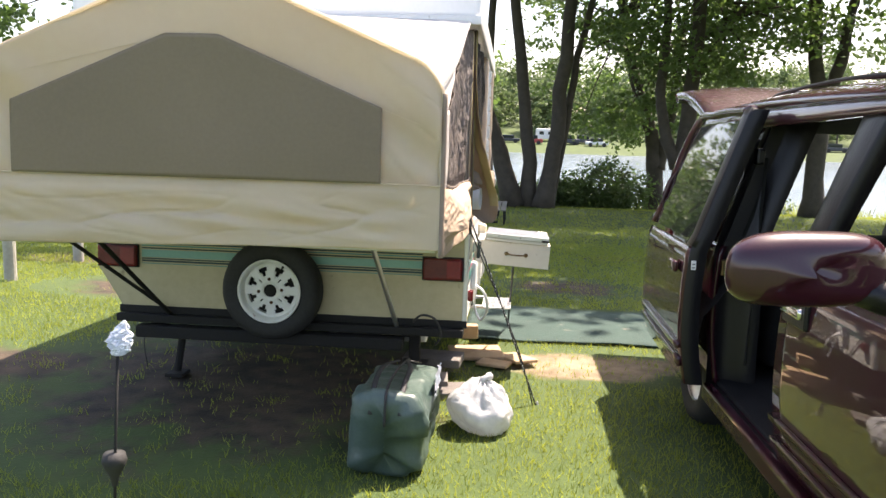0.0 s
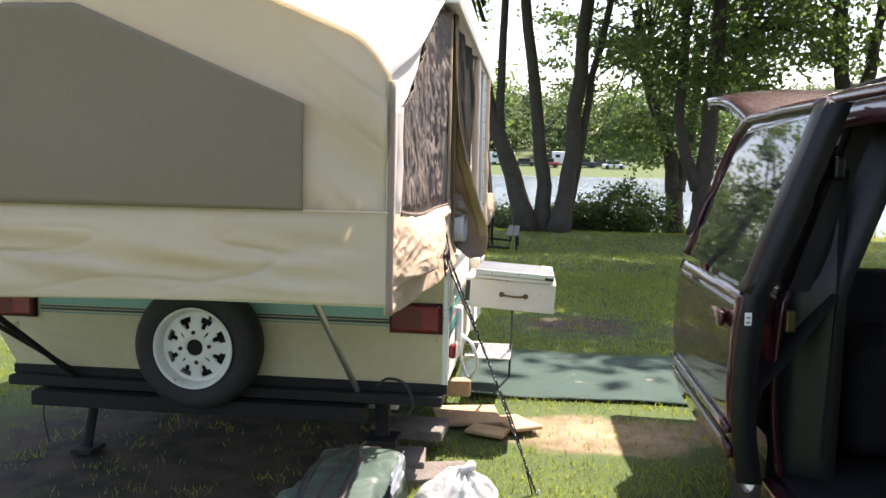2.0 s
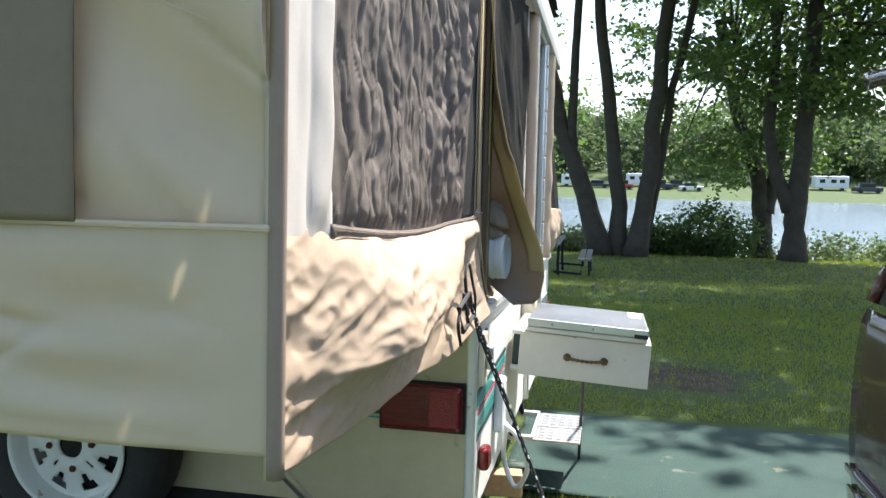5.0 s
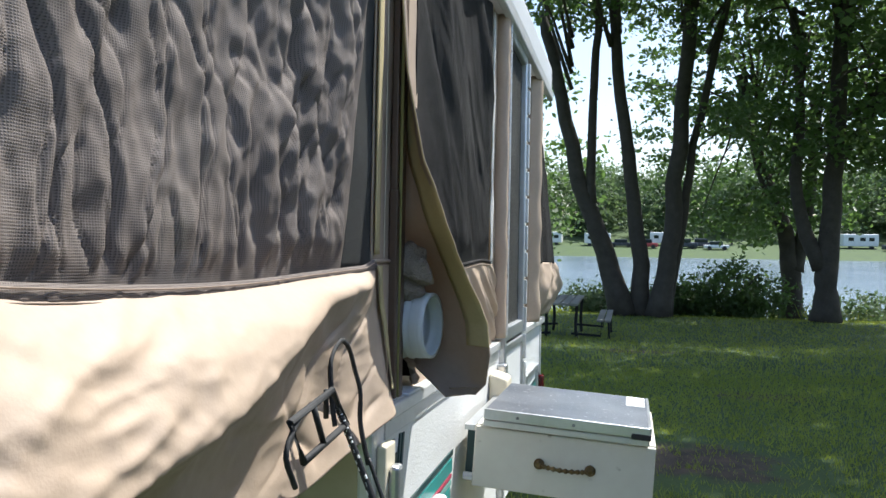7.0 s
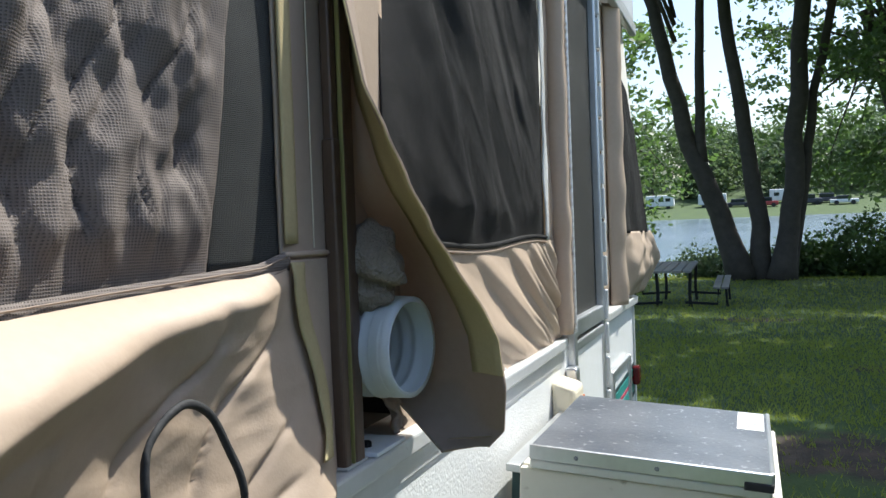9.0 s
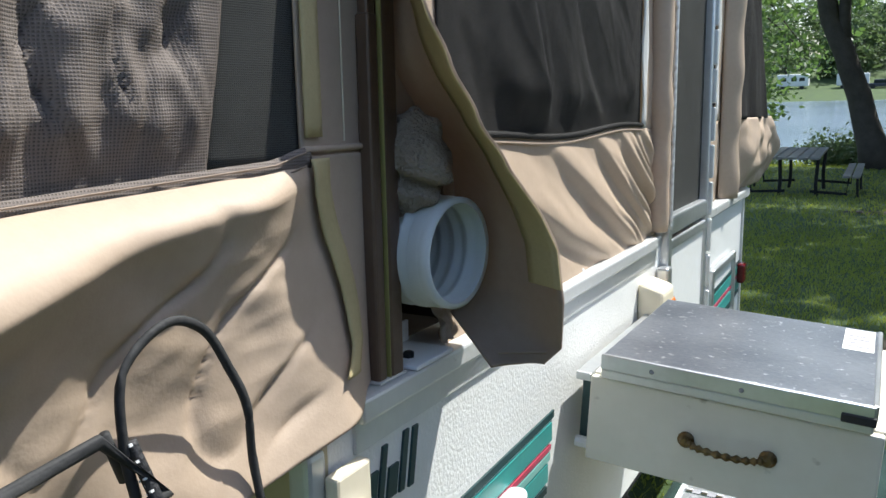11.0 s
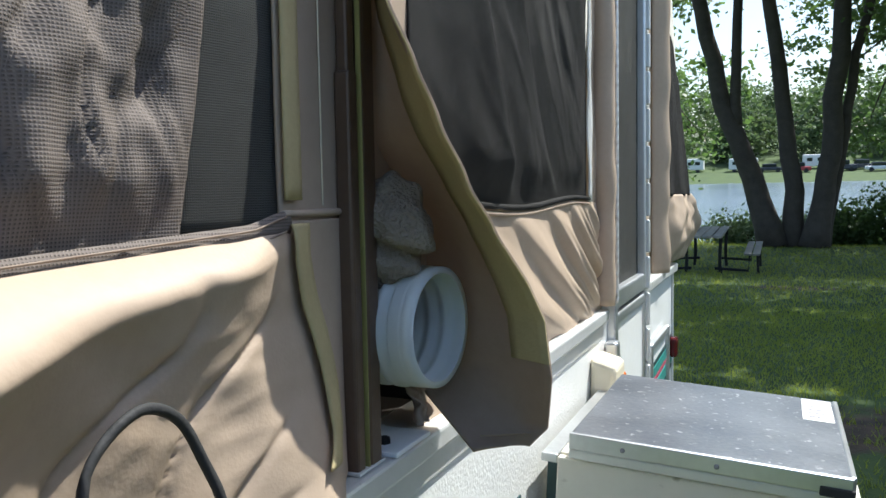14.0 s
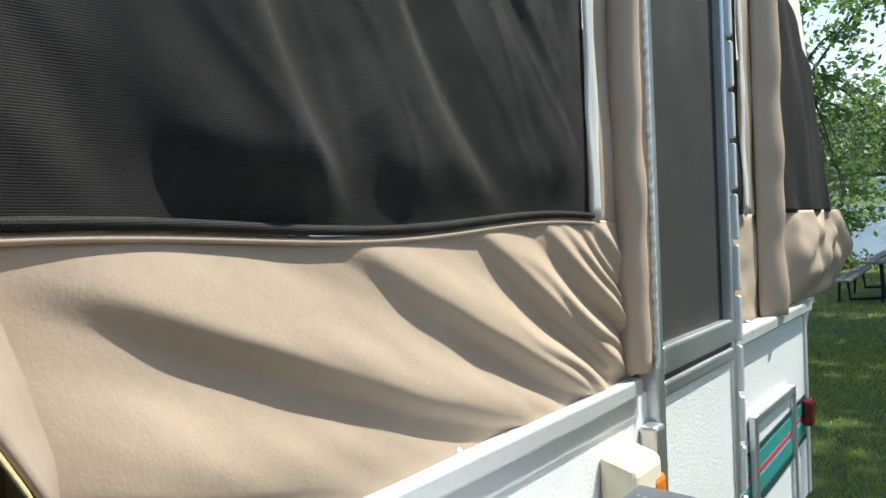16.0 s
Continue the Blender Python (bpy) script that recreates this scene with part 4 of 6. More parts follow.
def front_screen(u, v):
    y = lerp(6.73, 7.45 - 0.2 * v, u)
    z = lerp(1.27, lerp(2.03, 1.68, u), v)
    return Vector((-0.258 + 0.014 * nz(y * 11 + nz(z * 4), z * 2) + 0.05 * math.sin(u * math.pi) * (1 - v), y, z))


thicken(cp("screen_window", sheet(front_screen, 60, 50), M_SCREEN, "dark mesh of the front bunk", True), 0.002)


def front_skirt(u, v):
    y = lerp(6.74, 7.46, u)
    z = lerp(1.03 + 0.0 * u, 1.275, v)
    return Vector((-0.255 + (0.055 * math.sin(math.pi * min(1, (1 - v) * 0.8 + 0.2)) + 0.02 * nz(y * 12, z * 14)) * smooth01(u * 4), y, z))


thicken(cp("side_skirt", sheet(front_skirt, 60, 30), M_CANVAS_T, "bulging tan skirt of the front bunk", True), 0.003)
cp("end_curtain", sheet(lambda u, v: Vector((lerp(-2.2, -0.26, u), lerp(7.46, 7.25, v), lerp(1.03, lerp(1.68, 2.05, 1 - abs(2 * u - 1)), v))), 30, 16), M_CANVAS_T, "", True)
cp("top_sheet", sheet(lambda u, v: Vector((lerp(-2.25, -0.26, u), lerp(7.02, 7.25, v), lerp(2.07, lerp(1.68, 2.05, 1 - abs(2 * u - 1)), v))), 24, 10), M_SHEET, "", True)
cp("bunk_platform", solid(-2.22, -0.30, 7.03, 7.44, 0.98, 1.02, 0.004), M_SIDING)
cp("bunk_strut", tube([(-0.32, 7.4, 0.98), (-0.34, 7.05, 0.52)], 0.012, 8), M_ALU)
cp("bunk_strut", tube([(-0.36, 7.38, 0.98), (-0.4, 7.05, 0.5)], 0.012, 8), M_ALU)
# left side wall of the tent, seen from nowhere but closing it
cp("side_curtain", solid(-2.29, -2.28, 4.5, 7.05, 1.02, 2.06, 0), M_CANVAS_T)
cp("side_curtain", slab([(-2.24, YB, 0.98), (-2.28, 4.6, 1.0), (-2.28, 4.6, 2.06), (-2.24, YB, 1.66)], (-1, 0, 0), 0.004), M_CANVAS_W)

# ---- air hose and towel ----
hose_thing = thing("air_hose", (-0.25, 4.845, 1.15), "ribbed white plastic air conditioner hose poking through the canvas gap", "hose")
HM = Matrix.Translation((-0.203, 4.829, 1.156)) @ Matrix.Rotation(radians(-5), 4, "Z") @ Matrix.Rotation(radians(90), 4, "Y")
prof = [(0.054, 0.0), (0.0605, 0.0), (0.0605, -0.01), (0.0595, -0.013)]
for k in range(4):
    prof += [(0.0612, -0.015 - 0.003 * k), (0.0592, -0.0165 - 0.003 * k)]
z = -0.028
while z > -0.28:
    prof += [(0.0575, z), (0.0625, z - 0.006), (0.0625, z - 0.011), (0.0575, z - 0.016)]
    z -= 0.02
part("hose_body", lathe(prof, 48, HM), M_HOSE, hose_thing, smooth=True, base=(-0.25, 4.845, 1.15))
inner = [(0.054, 0.0)]
z = -0.012
while z > -0.28:
    inner += [(0.0565, z), (0.0565, z - 0.006), (0.0515, z - 0.009), (0.0515, z - 0.014)]
    z -= 0.018
part("hose_lining", lathe(inner, 48, HM), M_HOSE, hose_thing, "ribbed inside of the hose", True, (-0.25, 4.845, 1.15))

# A dark disc across the hose takes the place of its inner shade.
part("hose_shade_disc", lathe([(0.0, -0.262), (0.056, -0.262)], 24, HM), M_SHADE, hose_thing, "dark disc painted as shade deep in the hose", False, (-0.25, 4.845, 1.15))
towel = thing("rolled_towel", (-0.27, 4.83, 1.22), "brown terry towel stuffed above the hose to seal the gap", "towel")


def towel_fn(u, v):
    """A wad of towelling folded over on itself, with a deep crease in its middle."""
    a, b = u * math.tau, v * math.pi
    p = Vector((0.05 * math.sin(b) * math.cos(a), 0.036 * math.sin(b) * math.sin(a), 0.056 * math.cos(b)))
    fold = 0.42 * max(0.0, 1 - abs(p.z + 0.35 * p.x + 0.012) / 0.012) * (0.5 + 0.5 * math.cos(a - 5.2))
    p *= 1 - fold + 0.22 * nz(p.x * 20 + 3, p.y * 22, p.z * 18) + 0.14 * nz(p.x * 55, p.y * 55, p.z * 55)
    return p + Vector((-0.25, 4.806, 1.252))


part("towel", sheet(towel_fn, 96, 64), M_TOWEL, towel, smooth=True, base=(-0.27, 4.83, 1.22))

# ---- bungee straps and guy rope ----
guy = thing("guy_rope", (-0.2, 4.4, 0.1), "black rubber strap and rope guy line pegged into the grass", "rope")


def gp(name, bm, mat, label="", smooth=True):
    return part(name, bm, mat, guy, label, smooth, (-0.2, 4.4, 0.1))


gp("strap_loop", tube(path([(-0.236, 4.428, 1.05), (-0.24, 4.425, 1.087), (-0.246, 4.434, 1.136), (-0.248, 4.474, 1.16), (-0.248, 4.508, 1.147), (-0.245, 4.528, 1.112), (-0.24, 4.54, 1.077), (-0.24, 4.543, 1.03), (-0.225, 4.54, 0.97)], 50), 0.003, 8, ellipse=1.3), M_BLACK, "black rubber tarp strap")
gp("buckle", tube([(-0.228, 4.265, 1.087), (-0.23, 4.40, 1.103), (-0.226, 4.446, 1.05), (-0.224, 4.298, 1.034)], 0.005, 8, True), M_BLACK, "black plastic buckle frame")
gp("buckle_bar", tube([(-0.228, 4.333, 1.094), (-0.224, 4.36, 1.041)], 0.004, 8), M_BLACK)
gp("buckle_bar", tube(path([(-0.228, 4.29, 1.089), (-0.226, 4.252, 1.054), (-0.224, 4.275, 1.01)], 10), 0.0035, 8), M_BLACK)
gp("buckle_bar", tube([(-0.244, 4.414, 1.10), (-0.25, 4.43, 1.06)], 0.004, 8), M_BLACK)
line = path([(-0.24, 4.43, 1.09), (-0.2, 4.44, 0.99), (-0.07, 4.46, 0.66), (0.05, 4.49, 0.34), (0.15, 4.53, 0.07)], 91)
gp("rope", tube(line, 0.0048, 8), M_STRAP, "braided black rope")
gp("rope", tube(path([(-0.225, 4.54, 0.98), (-0.18, 4.53, 0.88), (-0.05, 4.5, 0.6), (0.05, 4.5, 0.36), (0.128, 4.52, 0.08)], 60), 0.0032, 8), M_STRAP)
for k in range(90):
    p0, p1 = line[k], line[k + 1]
    off = Vector((0.0035 * math.cos(k * 1.9), -0.003, 0.0))
    gp("rope_fleck", tube([p0 + off, p0.lerp(p1, 0.5) + off], 0.0018, 5), M_PAPER, "", False)
gp("peg", tube([(0.145, 4.528, 0.12), (0.16, 4.535, 0.03)], 0.006, 8), M_ALU)

# ---- outdoor galley on the side ----
GB = (-0.02, 5.45, 0.72)
SAG = Matrix.Translation((-0.202, 0.01, 0.9)) @ Matrix.Rotation(radians(3.4), 4, "Y") @ Matrix.Translation((0.22, 0, -0.9))
galley = thing("outdoor_galley", GB, "white stove box with scratched steel lid, hung on the camper", "camp stove", turn=TILTED @ SAG)


def gl(name, bm, mat, label="", parent=None, smooth=False):
    return part(name, bm, mat, parent or galley, label, smooth, GB)


front = gl("front_board", solid(-0.222, 0.197, 5.262, 5.278, 0.738, 0.882, 0.003), M_BOXW, "scuffed cream painted drawer front")
handle = gl("handle", tube(path([(-0.062, 5.25, 0.813), (-0.04, 5.241, 0.811), (-0.005, 5.239, 0.8095), (0.03, 5.241, 0.811), (0.052, 5.25, 0.813)], 60), [0.0035 + 0.003 * math.sin(k * 0.55) ** 2 for k in range(60)], 10), M_BRASS, "aged brass rope-twist handle", front, True)
for x in (-0.064, 0.054):
    gl("rosette", lathe([(0.013, 0), (0.013, 0.003), (0.009, 0.006), (0.006, 0.014), (0, 0.015)], 12, Matrix.Translation((x, 5.262, 0.8125)) @ Matrix.Rotation(radians(90), 4, "X")), M_BRASS, "", front)
gl("side_board", solid(0.182, 0.197, 5.279, 5.70, 0.738, 0.885, 0.003), M_BOXW)
gl("side_board", solid(-0.222, -0.207, 5.279, 5.70, 0.738, 0.885, 0.003), M_BOXW)
gl("back_board", solid(-0.206, 0.181, 5.685, 5.70, 0.738, 0.885, 0.003), M_BOXW)
gl("bottom_board", solid(-0.206, 0.181, 5.279, 5.684, 0.738, 0.75, 0.002), M_BOXW)
tray = gl("stove_tray", solid(-0.202, 0.181, 5.248, 5.655, 0.887, 0.903, 0.003), M_ALU_W, "pale steel stove tray")
lid = gl("lid", solid(-0.199, 0.18, 5.243, 5.65, 0.909, 0.93, 0.004, 3), M_LID, "scratched grey steel lid")
gl("lid_rim", solid(-0.2, 0.181, 5.237, 5.243, 0.906, 0.931, 0.002), M_ALU, "", lid)
gl("lid_rim", solid(0.176, 0.184, 5.244, 5.65, 0.906, 0.931, 0.002), M_ALU, "", lid)
gl("lid_corner", solid(0.14, 0.183, 5.233, 5.243, 0.903, 0.916, 0.002), M_BLACK, "black plastic corner", lid)
gl("label_sticker", solid(0.125, 0.172, 5.5, 5.635, 0.9302, 0.9312, 0), M_PAPER, "white paper label", lid)
for k in range(4):
    gl("print_bar", solid(0.132, 0.165 - 0.006 * (k % 2), 5.52 + 0.022 * k, 5.526 + 0.022 * k, 0.9312, 0.9318, 0), M_INK, "", lid)
for x in (-0.12, 0.01):
    gl("rivet", lathe([(0.004, 0), (0.003, 0.002), (0, 0.003)], 8, Matrix.Translation((x, 5.237, 0.917)) @ Matrix.Rotation(radians(90), 4, "X")), M_INK, "", lid)
gl("hanging_rail", solid(-0.25, -0.224, 5.27, 5.72, 0.868, 0.882, 0.002), M_ALU, "aluminium hanging rail")
gl("bracket_plate", solid(-0.247, -0.226, 5.30, 5.34, 0.74, 0.866, 0.002), M_NAVY, "dark green side bracket")
gl("bracket_plate", solid(-0.247, -0.226, 5.62, 5.66, 0.74, 0.866, 0.002), M_NAVY)
gl("hanging_rail", tube([(-0.248, 5.29, 0.752), (-0.21, 5.29, 0.752)], 0.01, 8), M_WHITEPL)
gl("prop_leg", tube([(-0.012, 5.6, 0.738), (0.0, 6.35, 0.11)], 0.007, 8), M_STRAP, "thin dark prop leg")

# ---- fold-out step, mat, boards and blocks ----
SB = (-0.1, 6.0, 0.36)
step = thing("entry_step", SB, "fold-out aluminium entry step with a slotted tread", "step")
for y0, y1 in ((5.80, 5.98), (6.0, 6.2)):
    part("tread", solid(-0.2, -0.012, y0, y1, 0.352, 0.362, 0.003), M_ALU, step, "", False, SB)
for i in range(5):
    for j in range(9):
        part("tread_slot", solid(-0.18 + 0.036 * i, -0.16 + 0.036 * i, 5.815 + 0.041 * j, 5.835 + 0.041 * j, 0.362, 0.364, 0.0), M_INK, step, "", False, SB)
part("step_frame", merge(solid(-0.3, -0.2, 5.80, 5.83, 0.35, 0.37, 0.003), solid(-0.3, -0.2, 6.17, 6.2, 0.35, 0.37, 0.003), solid(-0.21, -0.2, 5.8, 6.2, 0.35, 0.37, 0.003)), M_WHITEPL, step, "", False, SB)
part("step_arm", tube([(-0.28, 5.82, 0.36), (-0.3, 5.7, 0.5)], 0.012, 8), M_FRAME, step, "", False, SB)
part("step_arm", tube([(-0.28, 6.18, 0.36), (-0.3, 6.1, 0.5)], 0.012, 8), M_FRAME, step, "", False, SB)

M_MAT = material("green_mat_weave", [(0.011, 0.038, 0.031), (0.023, 0.062, 0.051)], 0.8, 0, 3, 120, 0.6, 300, spots=((0.12, 0.13, 0.1), 9, 0.3))
mat_thing = tagged(part("ground_mat", sheet(lambda u, v: Vector((lerp(-0.34, 1.75, u), lerp(5.86 + 0.05 * u, 7.1 - 0.1 * u, v), ground_z(lerp(-0.34, 1.75, u), lerp(5.86, 7.1, v)) + 0.016 + 0.008 * nz(u * 7, v * 5))), 60, 40), M_MAT, smooth=True), "dark green woven outdoor mat lying on the grass", "mat")
thicken(mat_thing, 0.008)

M_WOOD = material("raw_board", [(0.34, 0.22, 0.12), (0.5, 0.36, 0.22)], 0.75, 0, 6, 40, 0.3, 40)
M_STONE = material("grey_paver", [(0.1, 0.09, 0.085), (0.17, 0.155, 0.14)], 0.9, 0, 8, 60, 0.5, 60)
for x, y, z, sx, sy, sz, rz, tilt, m, nm, lb, ct in (
    (-0.22, 5.42, 0.135, 0.34, 0.26, 0.025, 12, 4, M_WOOD, "board", "raw wooden board offcut lying by the trailer", "board"),
    (0.03, 5.36, 0.13, 0.16, 0.3, 0.022, 28, -5, M_WOOD, "board", "raw wooden board offcut lying by the trailer", "board"),
    (-0.1, 5.22, 0.125, 0.2, 0.12, 0.02, -20, 3, M_WOOD, "board", "small raw wooden board on the grass", "board"),
    (-0.3, 5.7, 0.21, 0.14, 0.09, 0.09, 8, 0, M_WOOD, "wood_block", "squared raw timber block beside the frame", "block"),
    (-0.52, 4.7, 0.135, 0.36, 0.2, 0.07, 4, 0, M_STONE, "paver", "flat grey paving stone under the jack", "paver"),
    (-0.45, 4.98, 0.2, 0.34, 0.2, 0.05, -6, 2, M_STONE, "paver", "flat grey paving stone under the trailer", "paver"),
    (-0.28, 4.62, 0.12, 0.28, 0.18, 0.045, 16, 2, M_STONE, "paver", "flat grey paving stone on the bare earth", "paver"),
    (-0.75, 4.82, 0.37, 0.55, 0.14, 0.05, 0, 0, M_ALU_W, "grey_tray", "pale grey tray strapped below the frame", "tray"),
):
    b = solid(-sx / 2, sx / 2, -sy / 2, sy / 2, -sz / 2, sz / 2, 0.008, 2)
    for v in b.verts:
        v.co += Vector((nz(v.co.x * 9, v.co.y * 9, x) * 0.008, nz(v.co.y * 9, v.co.x * 9, y) * 0.008, 0.03 * v.co.x * v.co.x / max(sx, 0.1)))
    ob = tagged(part(nm, b, m), lb, ct)
    ob.matrix_world = TILTED @ pose(x, y, z, tilt, 0, rz)

# ---- bags ----
M_DUFFEL = material("green_nylon", [(0.045, 0.075, 0.065), (0.075, 0.115, 0.1)], 0.4, 0, 5, 60, 0.35, 25)
M_PRINT = material("pale_blue_print", [(0.25, 0.4, 0.5), (0.5, 0.45, 0.55)], 0.5, 0, 30, 90, 0.0)
DB = (-0.49, 3.8, 0.09)
duffel = thing("duffel_bag", DB, "dark green nylon duffel bag with black handles on the grass", "bag", turn=TILTED)


def duffel_fn(u, v):
    a = u * math.tau
    y = lerp(3.46, 4.22, v)
    e = 0.16
    w = 0.155 + 0.012 * nz(v * 5, a)
    h = 0.178 + 0.02 * nz(v * 4, a, 2) - 0.045 * v
    c, s = math.cos(a), math.sin(a)
    px = math.copysign(abs(c) ** 0.45, c) * w
    pz = math.copysign(abs(s) ** 0.5, s) * h
    k = min(1, (min(v, 1 - v) / 0.05)) ** 0.4 if min(v, 1 - v) < 0.05 else 1
    r = 1 + 0.1 * nz(px * 14, y * 9, pz * 12) + 0.05 * nz(px * 30, y * 24, pz * 30)
    return Vector((-0.49 + px * k * r, y + 0.02 * nz(px * 12, pz * 12), 0.272 + pz * (0.4 + 0.6 * k) * r - 0.02 * v))


db = sheet(duffel_fn, 64, 48)
bmesh.ops.holes_fill(db, edges=[e for e in db.edges if e.is_boundary], sides=0)
part("bag_body", db, M_DUFFEL, duffel, "", True, DB)
for x in (-0.55, -0.43):
    part("handle", tube(path([(x, 3.47, 0.36), (x, 3.55, 0.455), (x, 3.75, 0.478), (-0.49 + (x + 0.49) * 0.4, 3.95, 0.455), (x, 4.1, 0.41)], 30), 0.011, 8, ellipse=0.4), M_STRAP, duffel, "black webbing handle", True, DB)
part("zip", tube(path([(-0.49, 3.45, 0.32), (-0.49, 3.5, 0.455), (-0.49, 3.8, 0.46), (-0.49, 4.15, 0.41)], 24), 0.006, 6), M_STRAP, duffel, "", True, DB)
part("printed_patch", sheet(lambda u, v: Vector((-0.322 + 0.012 * nz(u * 6, v * 6), lerp(3.75, 3.98, u), lerp(0.36, 0.45, v))), 12, 8), M_PRINT, duffel, "pale printed packaging patch", True, DB)

M_TRASH = translucent(material("white_bin_liner", [(0.55, 0.57, 0.59), (0.7, 0.71, 0.72)], 0.25, 0, 7, 30, 0.8, 26), 0.3, (0.75, 0.78, 0.8))
TB = (-0.13, 4.12, 0.09)
trash = thing("rubbish_bag", TB, "tied white plastic rubbish bag, full, on the grass", "bag", turn=TILTED)


def trash_fn(u, v):
    a, b = u * math.tau, v * math.pi
    p = Vector((0.155 * math.sin(b) * math.cos(a), 0.15 * math.sin(b) * math.sin(a), 0.122 * math.cos(b)))
    if p.z > 0.09:
        p.z += (p.z - 0.09) * 0.3
    f = 0.22 * nz(p.x * 9, p.y * 9, p.z * 9) + 0.1 * abs(nz(p.x * 24, p.y * 24, p.z * 14)) + 0.07 * math.sin(a * 9 + 4 * nz(a, b)) * max(0, math.cos(b)) ** 2
    p *= 1 + f
    p.z = max(p.z, -0.11)
    return p + Vector((-0.13, 4.12, 0.2))


part("bag_body", sheet(trash_fn, 90, 60), M_TRASH, trash, "", True, TB)
part("knot", tube(path([(-0.14, 4.11, 0.33), (-0.12, 4.1, 0.352), (-0.1, 4.12, 0.357), (-0.12, 4.14, 0.342)], 12), [0.012, 0.014, 0.02, 0.016, 0.012, 0.014, 0.02, 0.02, 0.016, 0.012, 0.01, 0.004], 10), M_TRASH, trash, "", True, TB)

# ---- solar garden light ----
M_CRYSTAL = material("clear_blue_acrylic", [(0.6, 0.7, 0.85), (0.85, 0.9, 0.98)], 0.1, 0, 30, 90, 0.6, 60, Transmission_Weight=0.5)
LB = (-1.22, 2.74, 0.07)
light = thing("garden_stake_light", LB, "solar garden stake with a clear crackled ornament", "garden light", turn=TILTED)


def crystal(u, v):
    a = u * math.tau
    r = (0.006 + 0.03 * math.sin(v * math.pi) ** 0.7) * (1 + 0.5 * nz(a * 1.5, v * 9) + 0.3 * nz(a * 3, v * 22)) * (1.2 - 0.7 * v)
    return Vector((-1.18 + r * math.cos(a) + 0.02 * v * v, 2.71 + r * math.sin(a), 0.76 + 0.11 * v))


part("ornament", sheet(crystal, 40, 40), M_CRYSTAL, light, "clear blue-white acrylic ornament", False, LB)
part("stake", tube([(-1.185, 2.712, 0.77), (-1.21, 2.73, 0.42), (-1.225, 2.742, 0.04)], 0.005, 8), M_FRAME, light, "", True, LB)
part("solar_cap", lathe([(0.0, 0.05), (0.032, 0.045), (0.038, 0.02), (0.03, 0.0), (0.014, -0.03), (0.008, -0.06)], 20, Matrix.Translation((-1.213, 2.732, 0.40))), M_BLACK, light, "black solar cap", True, LB)

# ---- wooden posts and rail at the pitch edge ----
M_POST = material("weathered_post", [(0.28, 0.26, 0.23), (0.42, 0.4, 0.36)], 0.85, 0, 6, 40, 0.4, 40)
for x, y, h in ((-4.62, 7.25, 0.75), (-4.75, 8.6, 0.48)):
    pb = lathe([(0.055, -0.1), (0.055, h - 0.03), (0.04, h), (0.0, h)], 14, Matrix.Translation((x, y, ground_z(x, y))))
    for v in pb.verts:
        v.co.x += 0.006 * nz(v.co.z * 6, y)
    tagged(part("wooden_post", pb, M_POST, smooth=False), "short weathered grey wooden bollard post in the lawn", "post", "bollard posts")

# ---- minivan ----
M_PAINT = material("burgundy_metallic", [(0.026, 0.004, 0.008), (0.045, 0.006, 0.013)], 0.45, 0.0, 3, 200, 0.0, 300, Specular_IOR_Level=0.15, Coat_Weight=1.0, Coat_Roughness=0.015)
M_PLASTIC = material("black_trim_plastic", [(0.004, 0.004, 0.005), (0.009, 0.008, 0.009)], 0.38, 0, 8, 80, 0.1, 120, Specular_IOR_Level=0.35)
M_GREYIN = material("grey_interior", [(0.009, 0.009, 0.009), (0.02, 0.02, 0.02)], 0.9, 0, 8, 120, 0.3, 200, Specular_IOR_Level=0.1)
M_GLASS = material("tinted_glass", [(0.02, 0.025, 0.025), (0.03, 0.035, 0.035)], 0.03, 0, 3, 20, 0.0)
M_CLEAR = material("side_glass", [(0.8, 0.85, 0.83), (0.85, 0.9, 0.88)], 0.02, 0, 3, 20, 0.0, Transmission_Weight=1.0, IOR=1.02)
M_CHROME = material("chrome", [(0.6, 0.6, 0.6), (0.7, 0.7, 0.7)], 0.12, 1.0, 8, 60, 0.0)
VB = (1.72, 3.0, 0.08)
VAN_AT = TILTED @ Matrix.Translation((0.06, 0.05, 0.0))
van = thing("minivan", VB, "dark burgundy minivan, side door slid open, tailgate raised, parked on grass", "car", turn=VAN_AT)


def vp(name, bm, mat, label="", smooth=True, parent=None):
    return part(name, bm, mat, parent or van, label, smooth, VB)


def skin_x(z, near=0.80):
    """The side's cross-section: tucked under at the sill, fullest at the door's middle, leaning in above the belt."""
    if z < 1.03:
        return near + 0.05 * ((0.72 - z) / 0.36) ** 2 * (1 if z < 0.72 else 0.5)
    return near + 0.03 + 0.34 * (z - 1.03)


def skin(y0, y1, z0, z1, off=0.0, flip=False, ny_=16, nz_=16):
    def fn(u, v):
        z = lerp(z0, z1, v)
        y = lerp(y0, y1, u)
        x = skin_x(z) + off + 0.03 * ((y - 3.2) / 2.2) ** 2
        return Vector((3.44 - x if flip else x, y, z))
    return sheet(fn, ny_, nz_)


def frame_bar(pts, r, m=None, name="pillar", parent=None, label=""):
    return vp(name, tube(path(pts, 24), r, 10), m or M_PLASTIC, label, True, parent)


